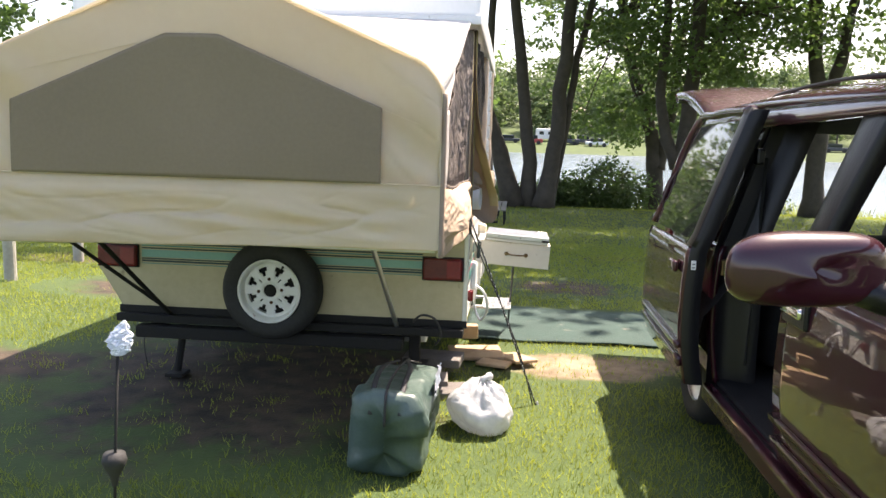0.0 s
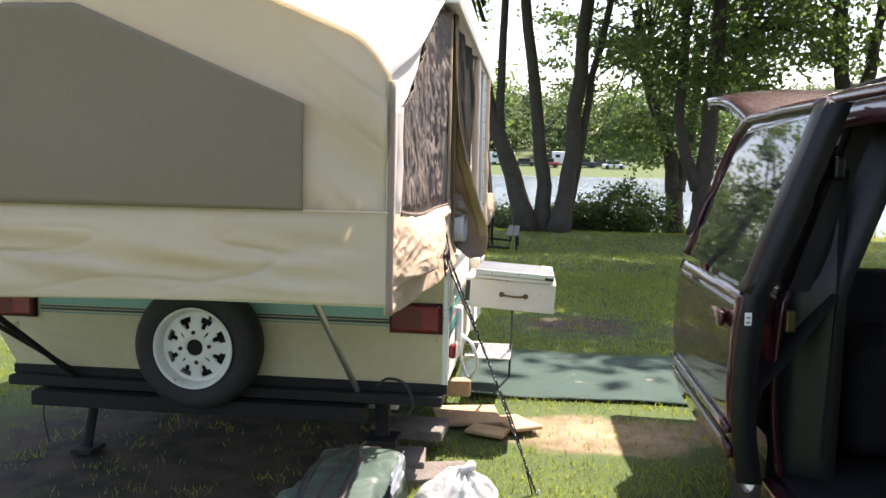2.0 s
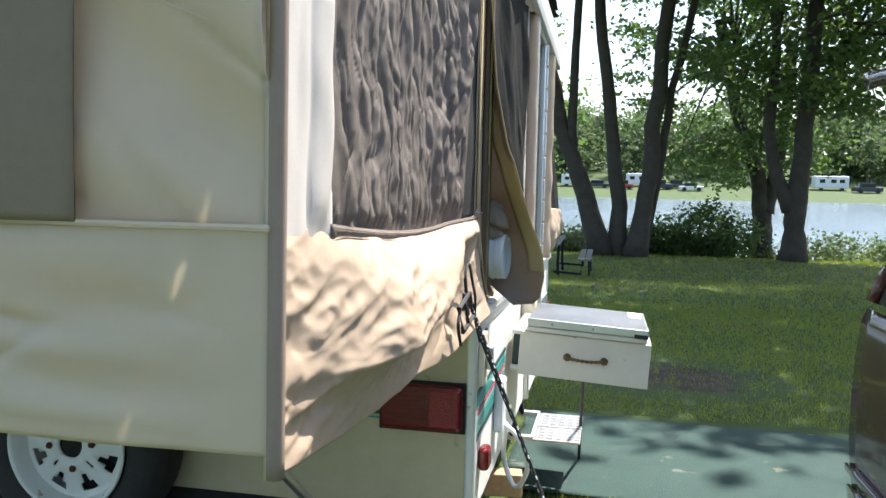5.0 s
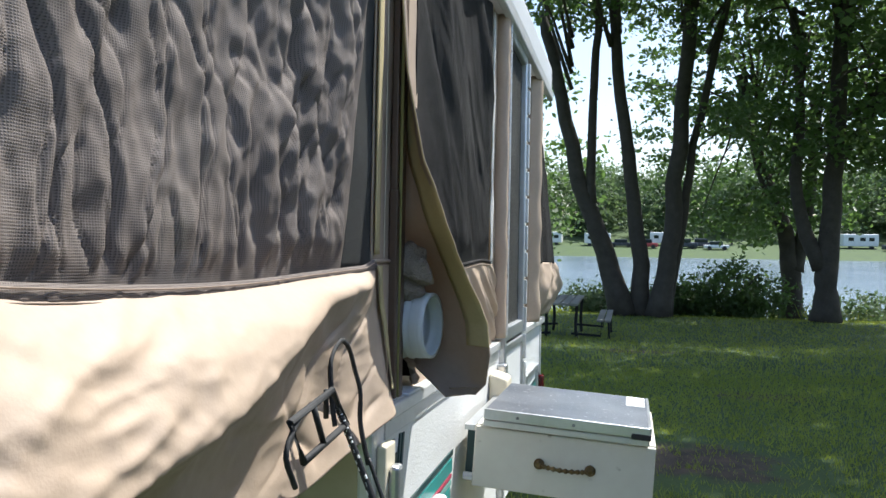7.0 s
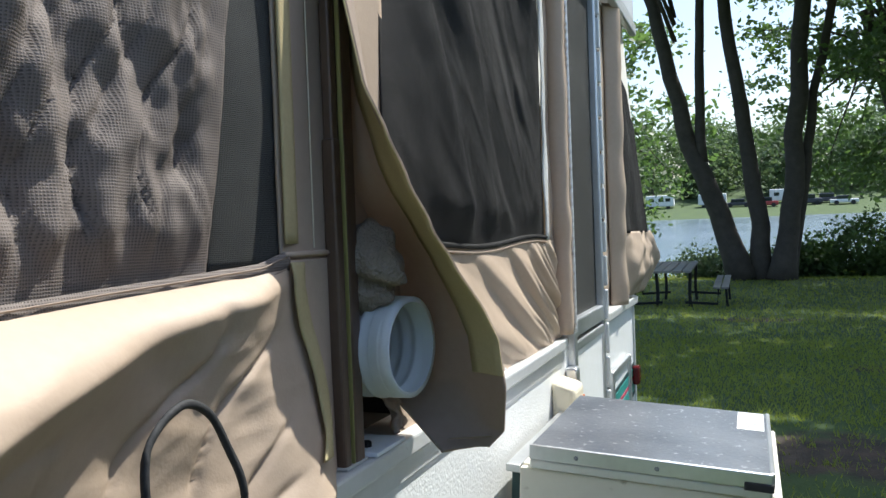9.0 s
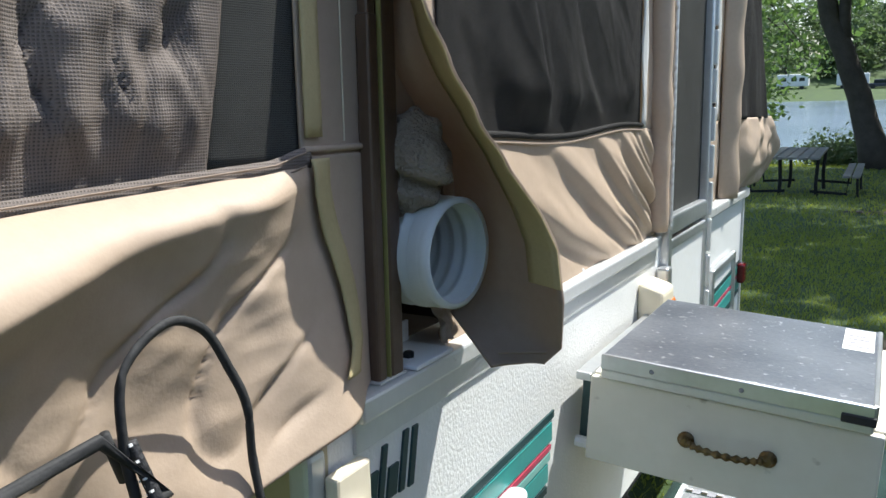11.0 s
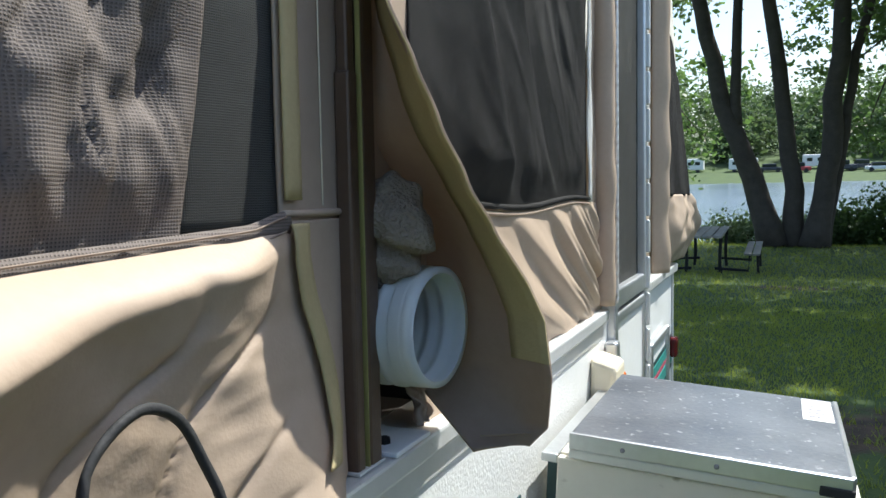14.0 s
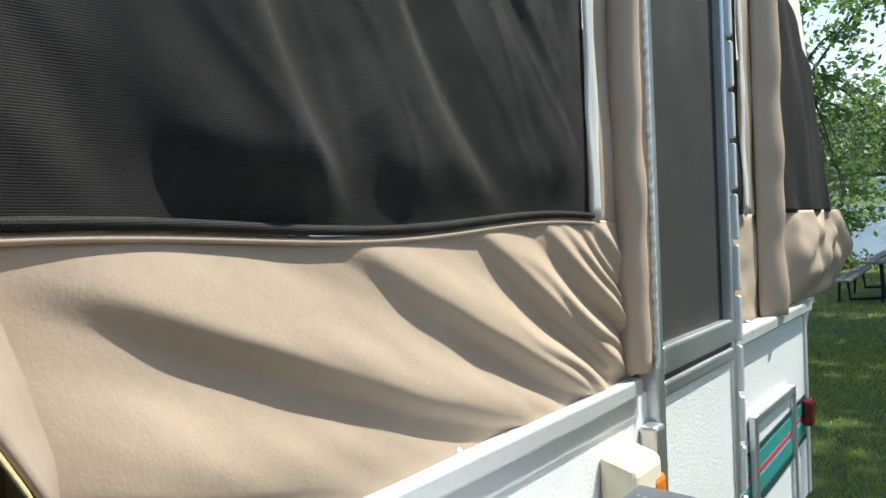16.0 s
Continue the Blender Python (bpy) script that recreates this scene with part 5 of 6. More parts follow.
# front door with mirror
fd = thicken(vp("front_door", skin(1.75, 3.06, 0.42, 1.03), M_PAINT, "glossy burgundy front passenger door"), 0.012)
vp("door_inner", solid(0.86, 0.93, 1.8, 3.04, 0.42, 1.04, 0.02), M_GREYIN, "", False, fd)
for z, h in ((0.47, 0.035), (0.56, 0.02)):
    thicken(vp("side_moulding", skin(1.72, 3.05, z, z + h, -0.014, False, 16, 3), M_PAINT, "", True, fd), 0.02)
vp("door_handle", solid(0.775, 0.80, 2.84, 3.0, 0.93, 0.965, 0.01, 3), M_CHROME, "", True, fd)
vp("handle_recess", solid(0.79, 0.81, 2.82, 3.02, 0.9, 0.99, 0.008), M_PLASTIC, "", False, fd)
def post(y0, y1, y2, y3, z0, z1, off, m, name="pillar", parent=None, label="", thick=0.06):
    """An upright window post: y0..y1 at its foot, y2..y3 at its head, following the side's lean."""
    def fn(u, v):
        z = lerp(z0, z1, v)
        return Vector((skin_x(z) + off - 0.008 * math.sin(u * math.pi), lerp(lerp(y0, y2, v ** 1.4), lerp(y1, y3, v ** 1.4), u), z))
    return thicken(vp(name, sheet(fn, 8, 14), m, label, True, parent), thick)


post(2.97, 3.09, 2.86, 3.06, 1.02, 1.6, 0.03, M_PLASTIC, "pillar", fd, "black centre pillar")
frame_bar([(skin_x(1.62), 2.95, 1.62), (skin_x(1.62), 2.5, 1.6), (skin_x(1.5), 2.05, 1.47), (skin_x(1.05), 1.5, 1.08)], 0.032, M_PAINT, "window_frame", fd)
gw = vp("window_pane", skin(1.75, 3.02, 1.03, 1.18, 0.03), M_CLEAR, "half-lowered window glass", True, fd)
gw.visible_shadow = False


def mirror_fn(u, v):
    a, b = u * math.tau, v * math.pi
    c, s = math.cos(a), math.sin(a)
    sx = math.copysign(abs(math.sin(b)) ** 0.55, math.sin(b))
    return Vector((0.535 + 0.165 * sx * math.copysign(abs(c) ** 0.6, c), 2.15 - 0.06 * math.cos(b) + 0.03 * c * 0.3, 1.175 + 0.08 * sx * math.copysign(abs(s) ** 0.7, s) + 0.01 * c))


mir = vp("wing_mirror", sheet(mirror_fn, 40, 24), M_PAINT, "burgundy wing mirror housing", True, fd)
vp("mirror_arm", tube(path([(0.65, 2.15, 1.135), (0.78, 2.12, 1.09), (0.87, 2.08, 1.04)], 10), 0.035, 10), M_PLASTIC, "", True, fd)
vp("mirror_base", slab([(0.842, 1.95, 1.03), (0.842, 2.24, 1.03), (0.885, 2.1, 1.17)], (1, 0, 0), 0.02), M_PLASTIC, "", False, fd)

# sill, floor, far side, front end
vp("sill", solid(0.80, 0.95, 1.6, 4.0, 0.33, 0.41, 0.015, 3), M_PAINT, "", False)
thicken(vp("sill_moulding", skin(3.07, 4.0, 0.36, 0.41, -0.004, False, 12, 3), M_PLASTIC), 0.03)
vp("floor_pan", solid(0.86, 2.6, 1.5, 5.2, 0.34, 0.42, 0.01), M_GREYIN, "", False)
thicken(vp("far_side", skin(1.2, 5.25, 0.36, 1.03, 0, True), M_PAINT), 0.02)
for y0, y1, y2, y3 in ((1.55, 1.6, 2.2, 2.3), (3.0, 3.06, 2.95, 3.04), (4.0, 4.1, 4.02, 4.12), (5.0, 5.2, 4.95, 5.15)):
    vp("pillar", slab([(3.44 - skin_x(1.03), y0, 1.03), (3.44 - skin_x(1.03), y1, 1.03), (3.44 - skin_x(1.64), y3, 1.64), (3.44 - skin_x(1.64), y2, 1.64)], (-1, 0, 0), 0.04), M_PAINT, "", False)
far_glass = vp("window_pane", skin(1.6, 5.1, 1.03, 1.62, 0.02, True), M_CLEAR, "side window glass")
far_glass.visible_shadow = False


def roof_fn(u, v):
    y = lerp(2.25, 5.22, v)
    s = 2 * u - 1
    x = 1.72 + 0.72 * s
    z = 1.64 + 0.085 * (1 - abs(s) ** 3.5) - 0.03 * max(0, 4.4 - y) ** 1.5 + 0.01
    return Vector((x, y, z))


thicken(vp("roof", sheet(roof_fn, 30, 24), M_PAINT, "glossy burgundy roof"), 0.04)
thicken(vp("cant_rail", sheet(lambda u, v: Vector((lerp(skin_x(1.56) - 0.01, 1.06, v) - 0.02 * math.sin(v * math.pi), lerp(2.3, 5.2, u), lerp(1.55, 1.655, v) - 0.03 * max(0, 4.4 - lerp(2.3, 5.2, u)) ** 1.5 * v + 0.02 * math.sin(v * math.pi))), 24, 6), M_PAINT, "burgundy rail above the doors"), 0.03)
vp("headlining", solid(1.08, 2.36, 2.3, 5.15, 1.575, 1.585, 0.004), M_GREYIN, "", False)
for x in (1.3, 2.14):
    rail = vp("roof_rail", tube(path([(x, 3.3, 1.69), (x, 3.5, 1.735), (x, 4.1, 1.765), (x, 4.8, 1.765), (x, 5.0, 1.73)], 40), 0.009, 8), M_PLASTIC, "black roof rail")
for y in (4.0, 4.7):
    vp("roof_crossbar", tube(path([(1.3, y, 1.765), (1.72, y, 1.785), (2.14, y, 1.765)], 12), 0.014, 8, ellipse=0.5), M_PLASTIC)
# windscreen, bonnet and nose
ws = vp("windscreen", sheet(lambda u, v: Vector((1.72 + (2 * u - 1) * lerp(0.85, 0.68, v), lerp(1.25, 2.25, v) - 0.1 * (1 - (2 * u - 1) ** 2) * (1 - v), lerp(1.06, 1.655, v))), 20, 10), M_CLEAR, "windscreen")
ws.visible_shadow = False


def nose_fn(u, v):
    s = 2 * u - 1
    pts = [(1.28, 1.06), (0.9, 1.0), (0.5, 0.9), (0.32, 0.78), (0.26, 0.6), (0.28, 0.4)]
    k = min(int(v * 5), 4)
    (ya, za), (yb, zb) = pts[k], pts[k + 1]
    y, z = lerp(ya, yb, v * 5 - k), lerp(za, zb, v * 5 - k)
    return Vector((1.72 + 0.9 * s * (1 - 0.12 * v * abs(s) ** 3), y + 0.25 * v * abs(s) ** 3, z - 0.05 * abs(s) ** 4))


thicken(vp("bonnet", sheet(nose_fn, 24, 20), M_PAINT, "burgundy bonnet and nose"), 0.02)
thicken(vp("front_wing", skin(0.6, 1.74, 0.5, 1.02), M_PAINT), 0.015)
thicken(vp("front_wing", skin(0.6, 1.74, 0.5, 1.02, 0, True), M_PAINT), 0.015)
for x in (1.3, 2.15):
    seat = vp("front_seat", solid(x - 0.24, x + 0.24, 2.3, 2.8, 0.6, 0.8, 0.06, 3), M_GREYIN, "dark grey cloth seat")
    vp("seat_back", solid(x - 0.24, x + 0.24, 2.72, 2.88, 0.78, 1.3, 0.06, 3), M_GREYIN, "", True, seat)
    vp("headrest", solid(x - 0.13, x + 0.13, 2.78, 2.88, 1.34, 1.5, 0.04, 3), M_GREYIN, "", True, seat)
# rear quarter, jamb, seat belt
jamb = thicken(vp("rear_quarter", skin(3.98, 5.22, 0.4, 1.03, 0.02), M_PAINT, "burgundy rear quarter"), 0.02)
vp("jamb", sheet(lambda u, v: Vector((lerp(0.815, 1.02, u) + max(0, lerp(0.4, 1.63, v) - 1.03) * 0.34, 3.99 + 0.03 * math.sin(u * 5), lerp(0.4, 1.63, v))), 8, 20), M_PLASTIC, "black door jamb")
vp("striker", solid(0.84, 0.87, 3.955, 3.98, 0.9, 0.97, 0.005), M_BRASS, "brass-coloured latch striker", False)
vp("pillar", slab([(skin_x(1.03) + 0.02, 3.99, 1.03), (skin_x(1.03) + 0.02, 4.12, 1.03), (skin_x(1.64) + 0.01, 4.12, 1.64), (skin_x(1.64) + 0.01, 4.0, 1.64)], (1, 0, 0), 0.06), M_PLASTIC, "", False)
qg = vp("window_pane", skin(4.1, 5.05, 1.05, 1.6, 0.03), M_GLASS, "tinted rear side window")
vp("interior_trim", solid(0.92, 0.95, 4.02, 5.1, 0.42, 1.03, 0.01), M_GREYIN, "", False)
vp("interior_trim", solid(0.93, 0.99, 4.0, 4.06, 0.42, 1.5, 0.015), M_GREYIN, "", False)
vp("seat_belt", sheet(lambda u, v: Vector((lerp(0.97, 1.0, v) , 3.95 + 0.045 * u, lerp(0.5, 1.42, v))), 2, 12), M_STRAP, "black seat belt")
vp("seat_belt", sheet(lambda u, v: Vector((2.5, 2.95 + 0.05 * u + 0.1 * (1 - v), lerp(0.8, 1.5, v))), 2, 12), M_STRAP)
vp("belt_anchor", solid(0.95, 0.985, 3.94, 4.0, 1.39, 1.46, 0.01), M_PLASTIC, "", False)
vp("rear_seat", solid(1.1, 2.4, 4.1, 4.6, 0.45, 0.85, 0.06, 3), M_GREYIN, "dark rear bench seat")
vp("rear_seat_back", solid(1.1, 2.4, 4.5, 4.68, 0.8, 1.05, 0.05, 3), M_GREYIN)
# sliding door, standing out behind the opening
sd = thicken(vp("sliding_door", skin(3.9, 5.02, 0.42, 1.03, -0.13), M_PAINT, "burgundy sliding door, open"), 0.012)
vp("door_edge", sheet(lambda u, v: Vector((skin_x(lerp(0.42, 1.62, v)) - lerp(0.128, 0.055, u), 3.897 - 0.008 * math.sin(u * 3), lerp(0.42, 1.62, v))), 6, 24), M_PLASTIC, "black rubber-sealed door edge", True, sd)
vp("door_inner", sheet(lambda u, v: Vector((skin_x(lerp(0.42, 1.62, v)) - 0.055, lerp(3.897, 5.0, u), lerp(0.42, 1.03, v))), 8, 10), M_GREYIN, "", True, sd)
vp("window_pane", skin(3.98, 4.98, 1.05, 1.58, -0.128), M_GLASS, "dark tinted window", True, sd)
post(3.895, 3.99, 3.9, 4.0, 1.02, 1.62, -0.1, M_PLASTIC, "window_frame", sd)
frame_bar([(skin_x(1.6) - 0.11, 3.93, 1.62), (skin_x(1.6) - 0.11, 4.5, 1.63), (skin_x(1.55) - 0.1, 4.95, 1.58), (skin_x(1.03) - 0.1, 5.02, 1.05)], 0.022, M_PAINT, "window_frame", sd)
for z, h in ((0.50, 0.04), (0.58, 0.02)):
    thicken(vp("side_moulding", skin(3.9, 5.0, z, z + h, -0.144, False, 12, 3), M_PAINT, "", True, sd), 0.02)
vp("door_handle", solid(0.645, 0.668, 4.02, 4.17, 0.90, 0.95, 0.01, 3), M_PAINT, "burgundy pull handle", True, sd)
vp("latch_plate", solid(0.694, 0.714, 3.886, 3.892, 0.93, 0.97, 0.001), M_PAPER, "small white sticker", False, sd)
for k in range(2):
    vp("print_bar", solid(0.697, 0.71, 3.884, 3.886, 0.937 + 0.015 * k, 0.943 + 0.015 * k, 0), M_INK, "", False, sd)
# tailgate swung up
tg = thicken(vp("tailgate", sheet(lambda u, v: Vector((1.72 + (2 * u - 1) * lerp(0.68, 0.66, v), lerp(5.24, 6.36, v), lerp(1.68, 1.9, v) + 0.05 * math.sin(v * math.pi) - 0.05 * abs(2 * u - 1) ** 4)), 24, 14), M_PAINT, "raised burgundy tailgate"), 0.07)
vp("tail_lamp", solid(0.83, 0.88, 5.12, 5.24, 0.8, 1.25, 0.02), M_RED, "red tail lamp", False)
vp("rear_bumper", solid(0.85, 2.6, 5.2, 5.34, 0.4, 0.62, 0.04, 3), M_PAINT, "", True)
for y in (1.25, 4.45):
    for x in (0.9, 2.54):
        s = 1 if x < 1 else -1
        wm = Matrix.Translation((x, y, 0.40)) @ Matrix.Rotation(radians(-90 * s), 4, "Y")
        wl = vp("wheel", lathe([(0.0, -0.02), (0.06, -0.025), (0.1, 0.0), (0.2, 0.0), (0.21, 0.03)], 32, wm), M_ALU, "", True)
        vp("tyre", lathe([(0.205, 0.02), (0.25, 0.05), (0.3, 0.04), (0.325, 0.0), (0.33, -0.1), (0.325, -0.17), (0.2, -0.18)], 40, wm), M_BLACK, "", True, wl)

# ---- picnic table ----
M_TABLE = material("weathered_planks", [(0.16, 0.15, 0.13), (0.26, 0.25, 0.22)], 0.85, 0, 6, 40, 0.3, 40)
TBL = (-1.15, 19.5, ground_z(-1.15, 19.5))
table = thing("picnic_table", TBL, "weathered picnic table with dark steel frame on the lawn", "picnic table", turn=pose(0, 0, 0))


def tp(name, bm, mat, label=""):
    return part(name, bm, mat, table, label, False, (0, 0, 0))


for k in range(5):
    tp("top_plank", solid(-0.42 + 0.17 * k - 0.08, -0.42 + 0.17 * k + 0.07, -1.1, 1.1, 0.71, 0.75, 0.006), M_TABLE)
for s in (-1, 1):
    for k in range(2):
        tp("seat_plank", solid(s * 0.82 - 0.13 + 0.14 * k, s * 0.82 - 0.01 + 0.14 * k, -1.1, 1.1, 0.42, 0.455, 0.006), M_TABLE)
    for y in (-0.8, 0.8):
        tp("table_leg", tube(path([(s * 0.3, y, 0.7), (s * 0.28, y, 0.3), (s * 0.3, y, 0.0)], 8), 0.03, 8), M_FRAME)
        tp("seat_arm", tube([(s * 0.2, y, 0.15), (s * 0.75, y, 0.12), (s * 0.78, y, 0.42)], 0.025, 8), M_FRAME)
        tp("seat_leg", tube([(s * 0.9, y, 0.42), (s * 0.92, y, 0.0)], 0.022, 8), M_FRAME)

# ---- trees ----
M_BARK = material("grey_brown_bark", [(0.045, 0.036, 0.028), (0.085, 0.07, 0.056)], 0.9, 0, 5, 40, 1.0, 22)
M_LEAF = translucent(material("maple_leaf", [(0.032, 0.064, 0.02), (0.075, 0.115, 0.035)], 0.5, 0, 0.7, 6, 0.0), 0.42, (0.16, 0.265, 0.062))
M_LEAF_F = translucent(material("far_leaf", [(0.045, 0.08, 0.035), (0.1, 0.14, 0.06)], 0.7, 0, 0.12, 2, 0.0), 0.3, (0.19, 0.28, 0.1))


def bent(points, r0, r1, n=14, wob=0.06, seed=0):
    pts = path(points, n)
    k = max(r0, 0.02)
    pts = [p + Vector((nz(p.z * 0.9, seed), nz(p.z * 0.9, seed + 7), 0)) * wob * min(1, i / 3) for i, p in enumerate(pts)]
    radii = [lerp(r0, r1, i / (n - 1)) * (1 + 0.08 * nz(i * 1.7, seed)) * (0.86 + 0.3 * max(0, 1 - i / 1.5)) for i in range(n)]
    return tube(pts, radii, 12)


def leaves(name, clumps, n, size, mat, seed, spread=0.8, flat=0.5):
    """Leaf blades scattered round clump centres (x, y, z, r)."""
    rnd = random.Random(seed)
    vs, fs = [], []
    for cx, cy, cz, r in clumps:
        for _ in range(n):
            d = Vector((rnd.gauss(0, 1), rnd.gauss(0, 1), rnd.gauss(0, flat)))
            d = d * (r * spread / 1.6)
            p = Vector((cx, cy, cz)) + d
            s = size * rnd.uniform(0.6, 1.3)
            e1 = Vector((rnd.gauss(0, 1), rnd.gauss(0, 1), rnd.gauss(0, 0.7))).normalized() * s
            e2 = e1.cross(Vector((rnd.gauss(0, 1), rnd.gauss(0, 1), rnd.gauss(0, 1)))).normalized() * s * 0.6
            b = len(vs)
            vs += [p - e1 * 0.5, p + e2 * 0.5, p + e1 * 0.5, p - e2 * 0.5]
            fs.append((b, b + 1, b + 2, b + 3))
    me = bpy.data.meshes.new(name)
    me.from_pydata([tuple(v) for v in vs], [], fs)
    me.materials.append(mat)
    return me


def tree(base, stems, crown, label, seed, nleaf=55, size=0.2, far=False):
    """stems: lists of points with radii (first is the trunk); crown: (low, high, radius, clumps, centre offset)."""
    x, y = base
    z = ground_z(x, y)
    t = thing("tree", (x, y, z), label, "tree", turn=Matrix.Identity(4))
    rnd = random.Random(seed)
    tops = []
    drop = 0.0 if far else z - 0.1
    stems = [([Vector(p) + Vector((0, 0, drop)) for p in pts], r0, r1) for pts, r0, r1 in stems]
    crown = (crown[0] + drop, crown[1] + drop, *crown[2:])
    for k, (pts, r0, r1) in enumerate(stems):
        part("trunk" if k == 0 else "limb", bent(pts, r0, r1, 16, 0.12, seed + k), M_BARK, t, "", True, (x, y, z))
        tops.append(Vector(pts[-1]))
    low, high, rad, clumps, off = crown
    cl = []
    for k in range(clumps):
        a, q = rnd.uniform(0, 6.283), rnd.random() ** 0.5
        h = rnd.random()
        rr = rad * (0.55 + 0.45 * math.sin(h * math.pi)) * q
        c = Vector((x + off[0] + rr * math.cos(a), y + off[1] + rr * math.sin(a), lerp(low, high, h)))
        cl.append((*c, rnd.uniform(0.5, 1.15)))
        if k % (5 if clumps < 200 else 14) == 0:
            s = min(tops, key=lambda p: (p - c).length)
            b0 = s.lerp(Vector((x, y, s.z)), 0.3) - Vector((0, 0, 0.3 * s.z * rnd.random()))
            part("branch", bent([b0, b0.lerp(c, 0.5) + Vector((0, 0, 0.3)), c], 0.06, 0.012, 8, 0.1, seed + k), M_BARK, t, "", True, (x, y, z))
    me = leaves("crown", cl, nleaf, size, M_LEAF_F if far else M_LEAF, seed)
    ob = new("crown", me)
    ob.parent = t
    ob.matrix_parent_inverse = Matrix.Translation((-x, -y, -z))
    return t


# the four-stemmed clump by the shore
G = 0.25
tree((0.35, 26.0), [
    ([(-0.05, 26, 0.1), (-0.7, 26, 2.0 + G), (-1.34, 26.1, 3.7 + G), (-1.9, 26.2, 6.2 + G), (-2.4, 26.3, 8.8)], 0.36, 0.17),
    ([(-1.0, 26.05, 3.0 + G), (-0.98, 26.2, 5.2 + G), (-0.85, 26.3, 9.2)], 0.17, 0.12),
    ([(0.45, 26.1, 0.1), (0.36, 26.1, 1.6 + G), (0.17, 26.2, 3.3 + G), (-0.2, 26.3, 6.2 + G), (-0.5, 26.3, 9.2)], 0.30, 0.16),
    ([(0.9, 25.8, 0.1), (1.15, 25.9, 1.5 + G), (1.35, 26, 4 + G), (1.7, 26, 8.8), (1.9, 26, 11)], 0.33, 0.18),
    ([(1.12, 26.2, 0.1), (1.45, 26.2, 2.0 + G), (1.75, 26.2, 4.2 + G), (2.4, 26.2, 7.8), (2.9, 26.3, 10)], 0.17, 0.1),
], (8.6, 16.0, 5.8, 320, (0.4, 0)), "tall multi-stemmed maple with dark bark at the lakeside", 11, 80, 0.2)
# forked maple to the right and the pair behind it
tree((5.2, 26.0), [
    ([(5.2, 26, 0.1), (5.2, 26, 1.2 + G), (5.3, 26, 2.6 + G), (5.4, 26, 5.5), (5.5, 26, 9.5)], 0.38, 0.2),
    ([(5.1, 26, 1.3 + G), (4.6, 26, 2.4 + G), (4.42, 26, 3.9 + G), (4.5, 26.1, 6), (4.3, 26.2, 8.5)], 0.24, 0.12),
    ([(5.35, 26, 4.0), (6.0, 26.1, 5.4), (6.8, 26.2, 7)], 0.12, 0.06),
], (4.2, 13.0, 4.3, 190, (0.3, 0)), "forked maple with dark trunk and drooping leafy crown", 23, 90, 0.2)
tree((5.1, 30.0), [
    ([(5.1, 30, 0.0), (5.1, 30, 1.5), (4.9, 30, 2.8), (4.1, 30, 5.2), (3.4, 30, 8)], 0.42, 0.16),
    ([(5.15, 30, 1.8), (5.5, 30, 3.5), (5.8, 30, 7)], 0.28, 0.15),
], (2.8, 12.0, 4.2, 190, (-0.8, 0)), "dark-trunked maple with low dense leaves at the shore", 31, 90, 0.2)
tree((9.3, 26.0), [
    ([(9.3, 26, 0.1), (9.3, 26, 3), (9.0, 26, 5), (8.6, 26, 9)], 0.36, 0.18),
    ([(9.3, 26, 3), (9.8, 26, 5.5), (10.2, 26, 9)], 0.25, 0.15),
], (5.0, 15, 5.4, 230, (0, 0)), "tall forked maple on the lakeside lawn", 41, 80, 0.22)
tree((13.5, 22.0), [([(13.5, 22, 0.1), (13.5, 22, 3), (13.2, 22, 8)], 0.4, 0.2)], (4.0, 13, 5.0, 120, (0, 0)), "broad maple shading the lakeside lawn", 43, 50, 0.26)
tree((7.6, 16.5), [([(7.6, 16.5, 0.1), (7.6, 16.5, 3), (7.3, 16.5, 8)], 0.36, 0.2)], (6.0, 13, 6.0, 400, (-1.2, -0.5)), "broad maple shading the campsite lawn", 47, 85, 0.26)
# Added out of view behind the camper, so that its crown shades the lawn.
tree((-5.6, 18.0), [([(-5.6, 18, 0.1), (-5.6, 18, 3), (-4.6, 18, 8)], 0.36, 0.2)], (7.0, 13, 5.2, 150, (4.0, 0)), "unseen maple added beyond the camper to shade the lawn", 49, 70, 0.26)
tree((-5.0, 33.0), [([(-5, 33, -0.2), (-5, 33, 3), (-5.3, 33, 8)], 0.3, 0.15)], (2.2, 10, 3.4, 110, (0.6, 0)), "leafy maple leaning over the shore", 53, 55, 0.24)
tree((-15.0, 30.0), [([(-15, 30, 0), (-15, 30, 3), (-15.3, 30, 9)], 0.4, 0.2)], (4.0, 14, 5.5, 120, (0, 0)), "leafy maple beyond the camper", 59, 50, 0.3)
tree((-22.0, 26.0), [([(-22, 26, 0), (-22, 26, 3), (-22.3, 26, 9)], 0.4, 0.2)], (3.0, 14, 5.5, 120, (0, 0)), "leafy maple beyond the camper", 61, 50, 0.3)


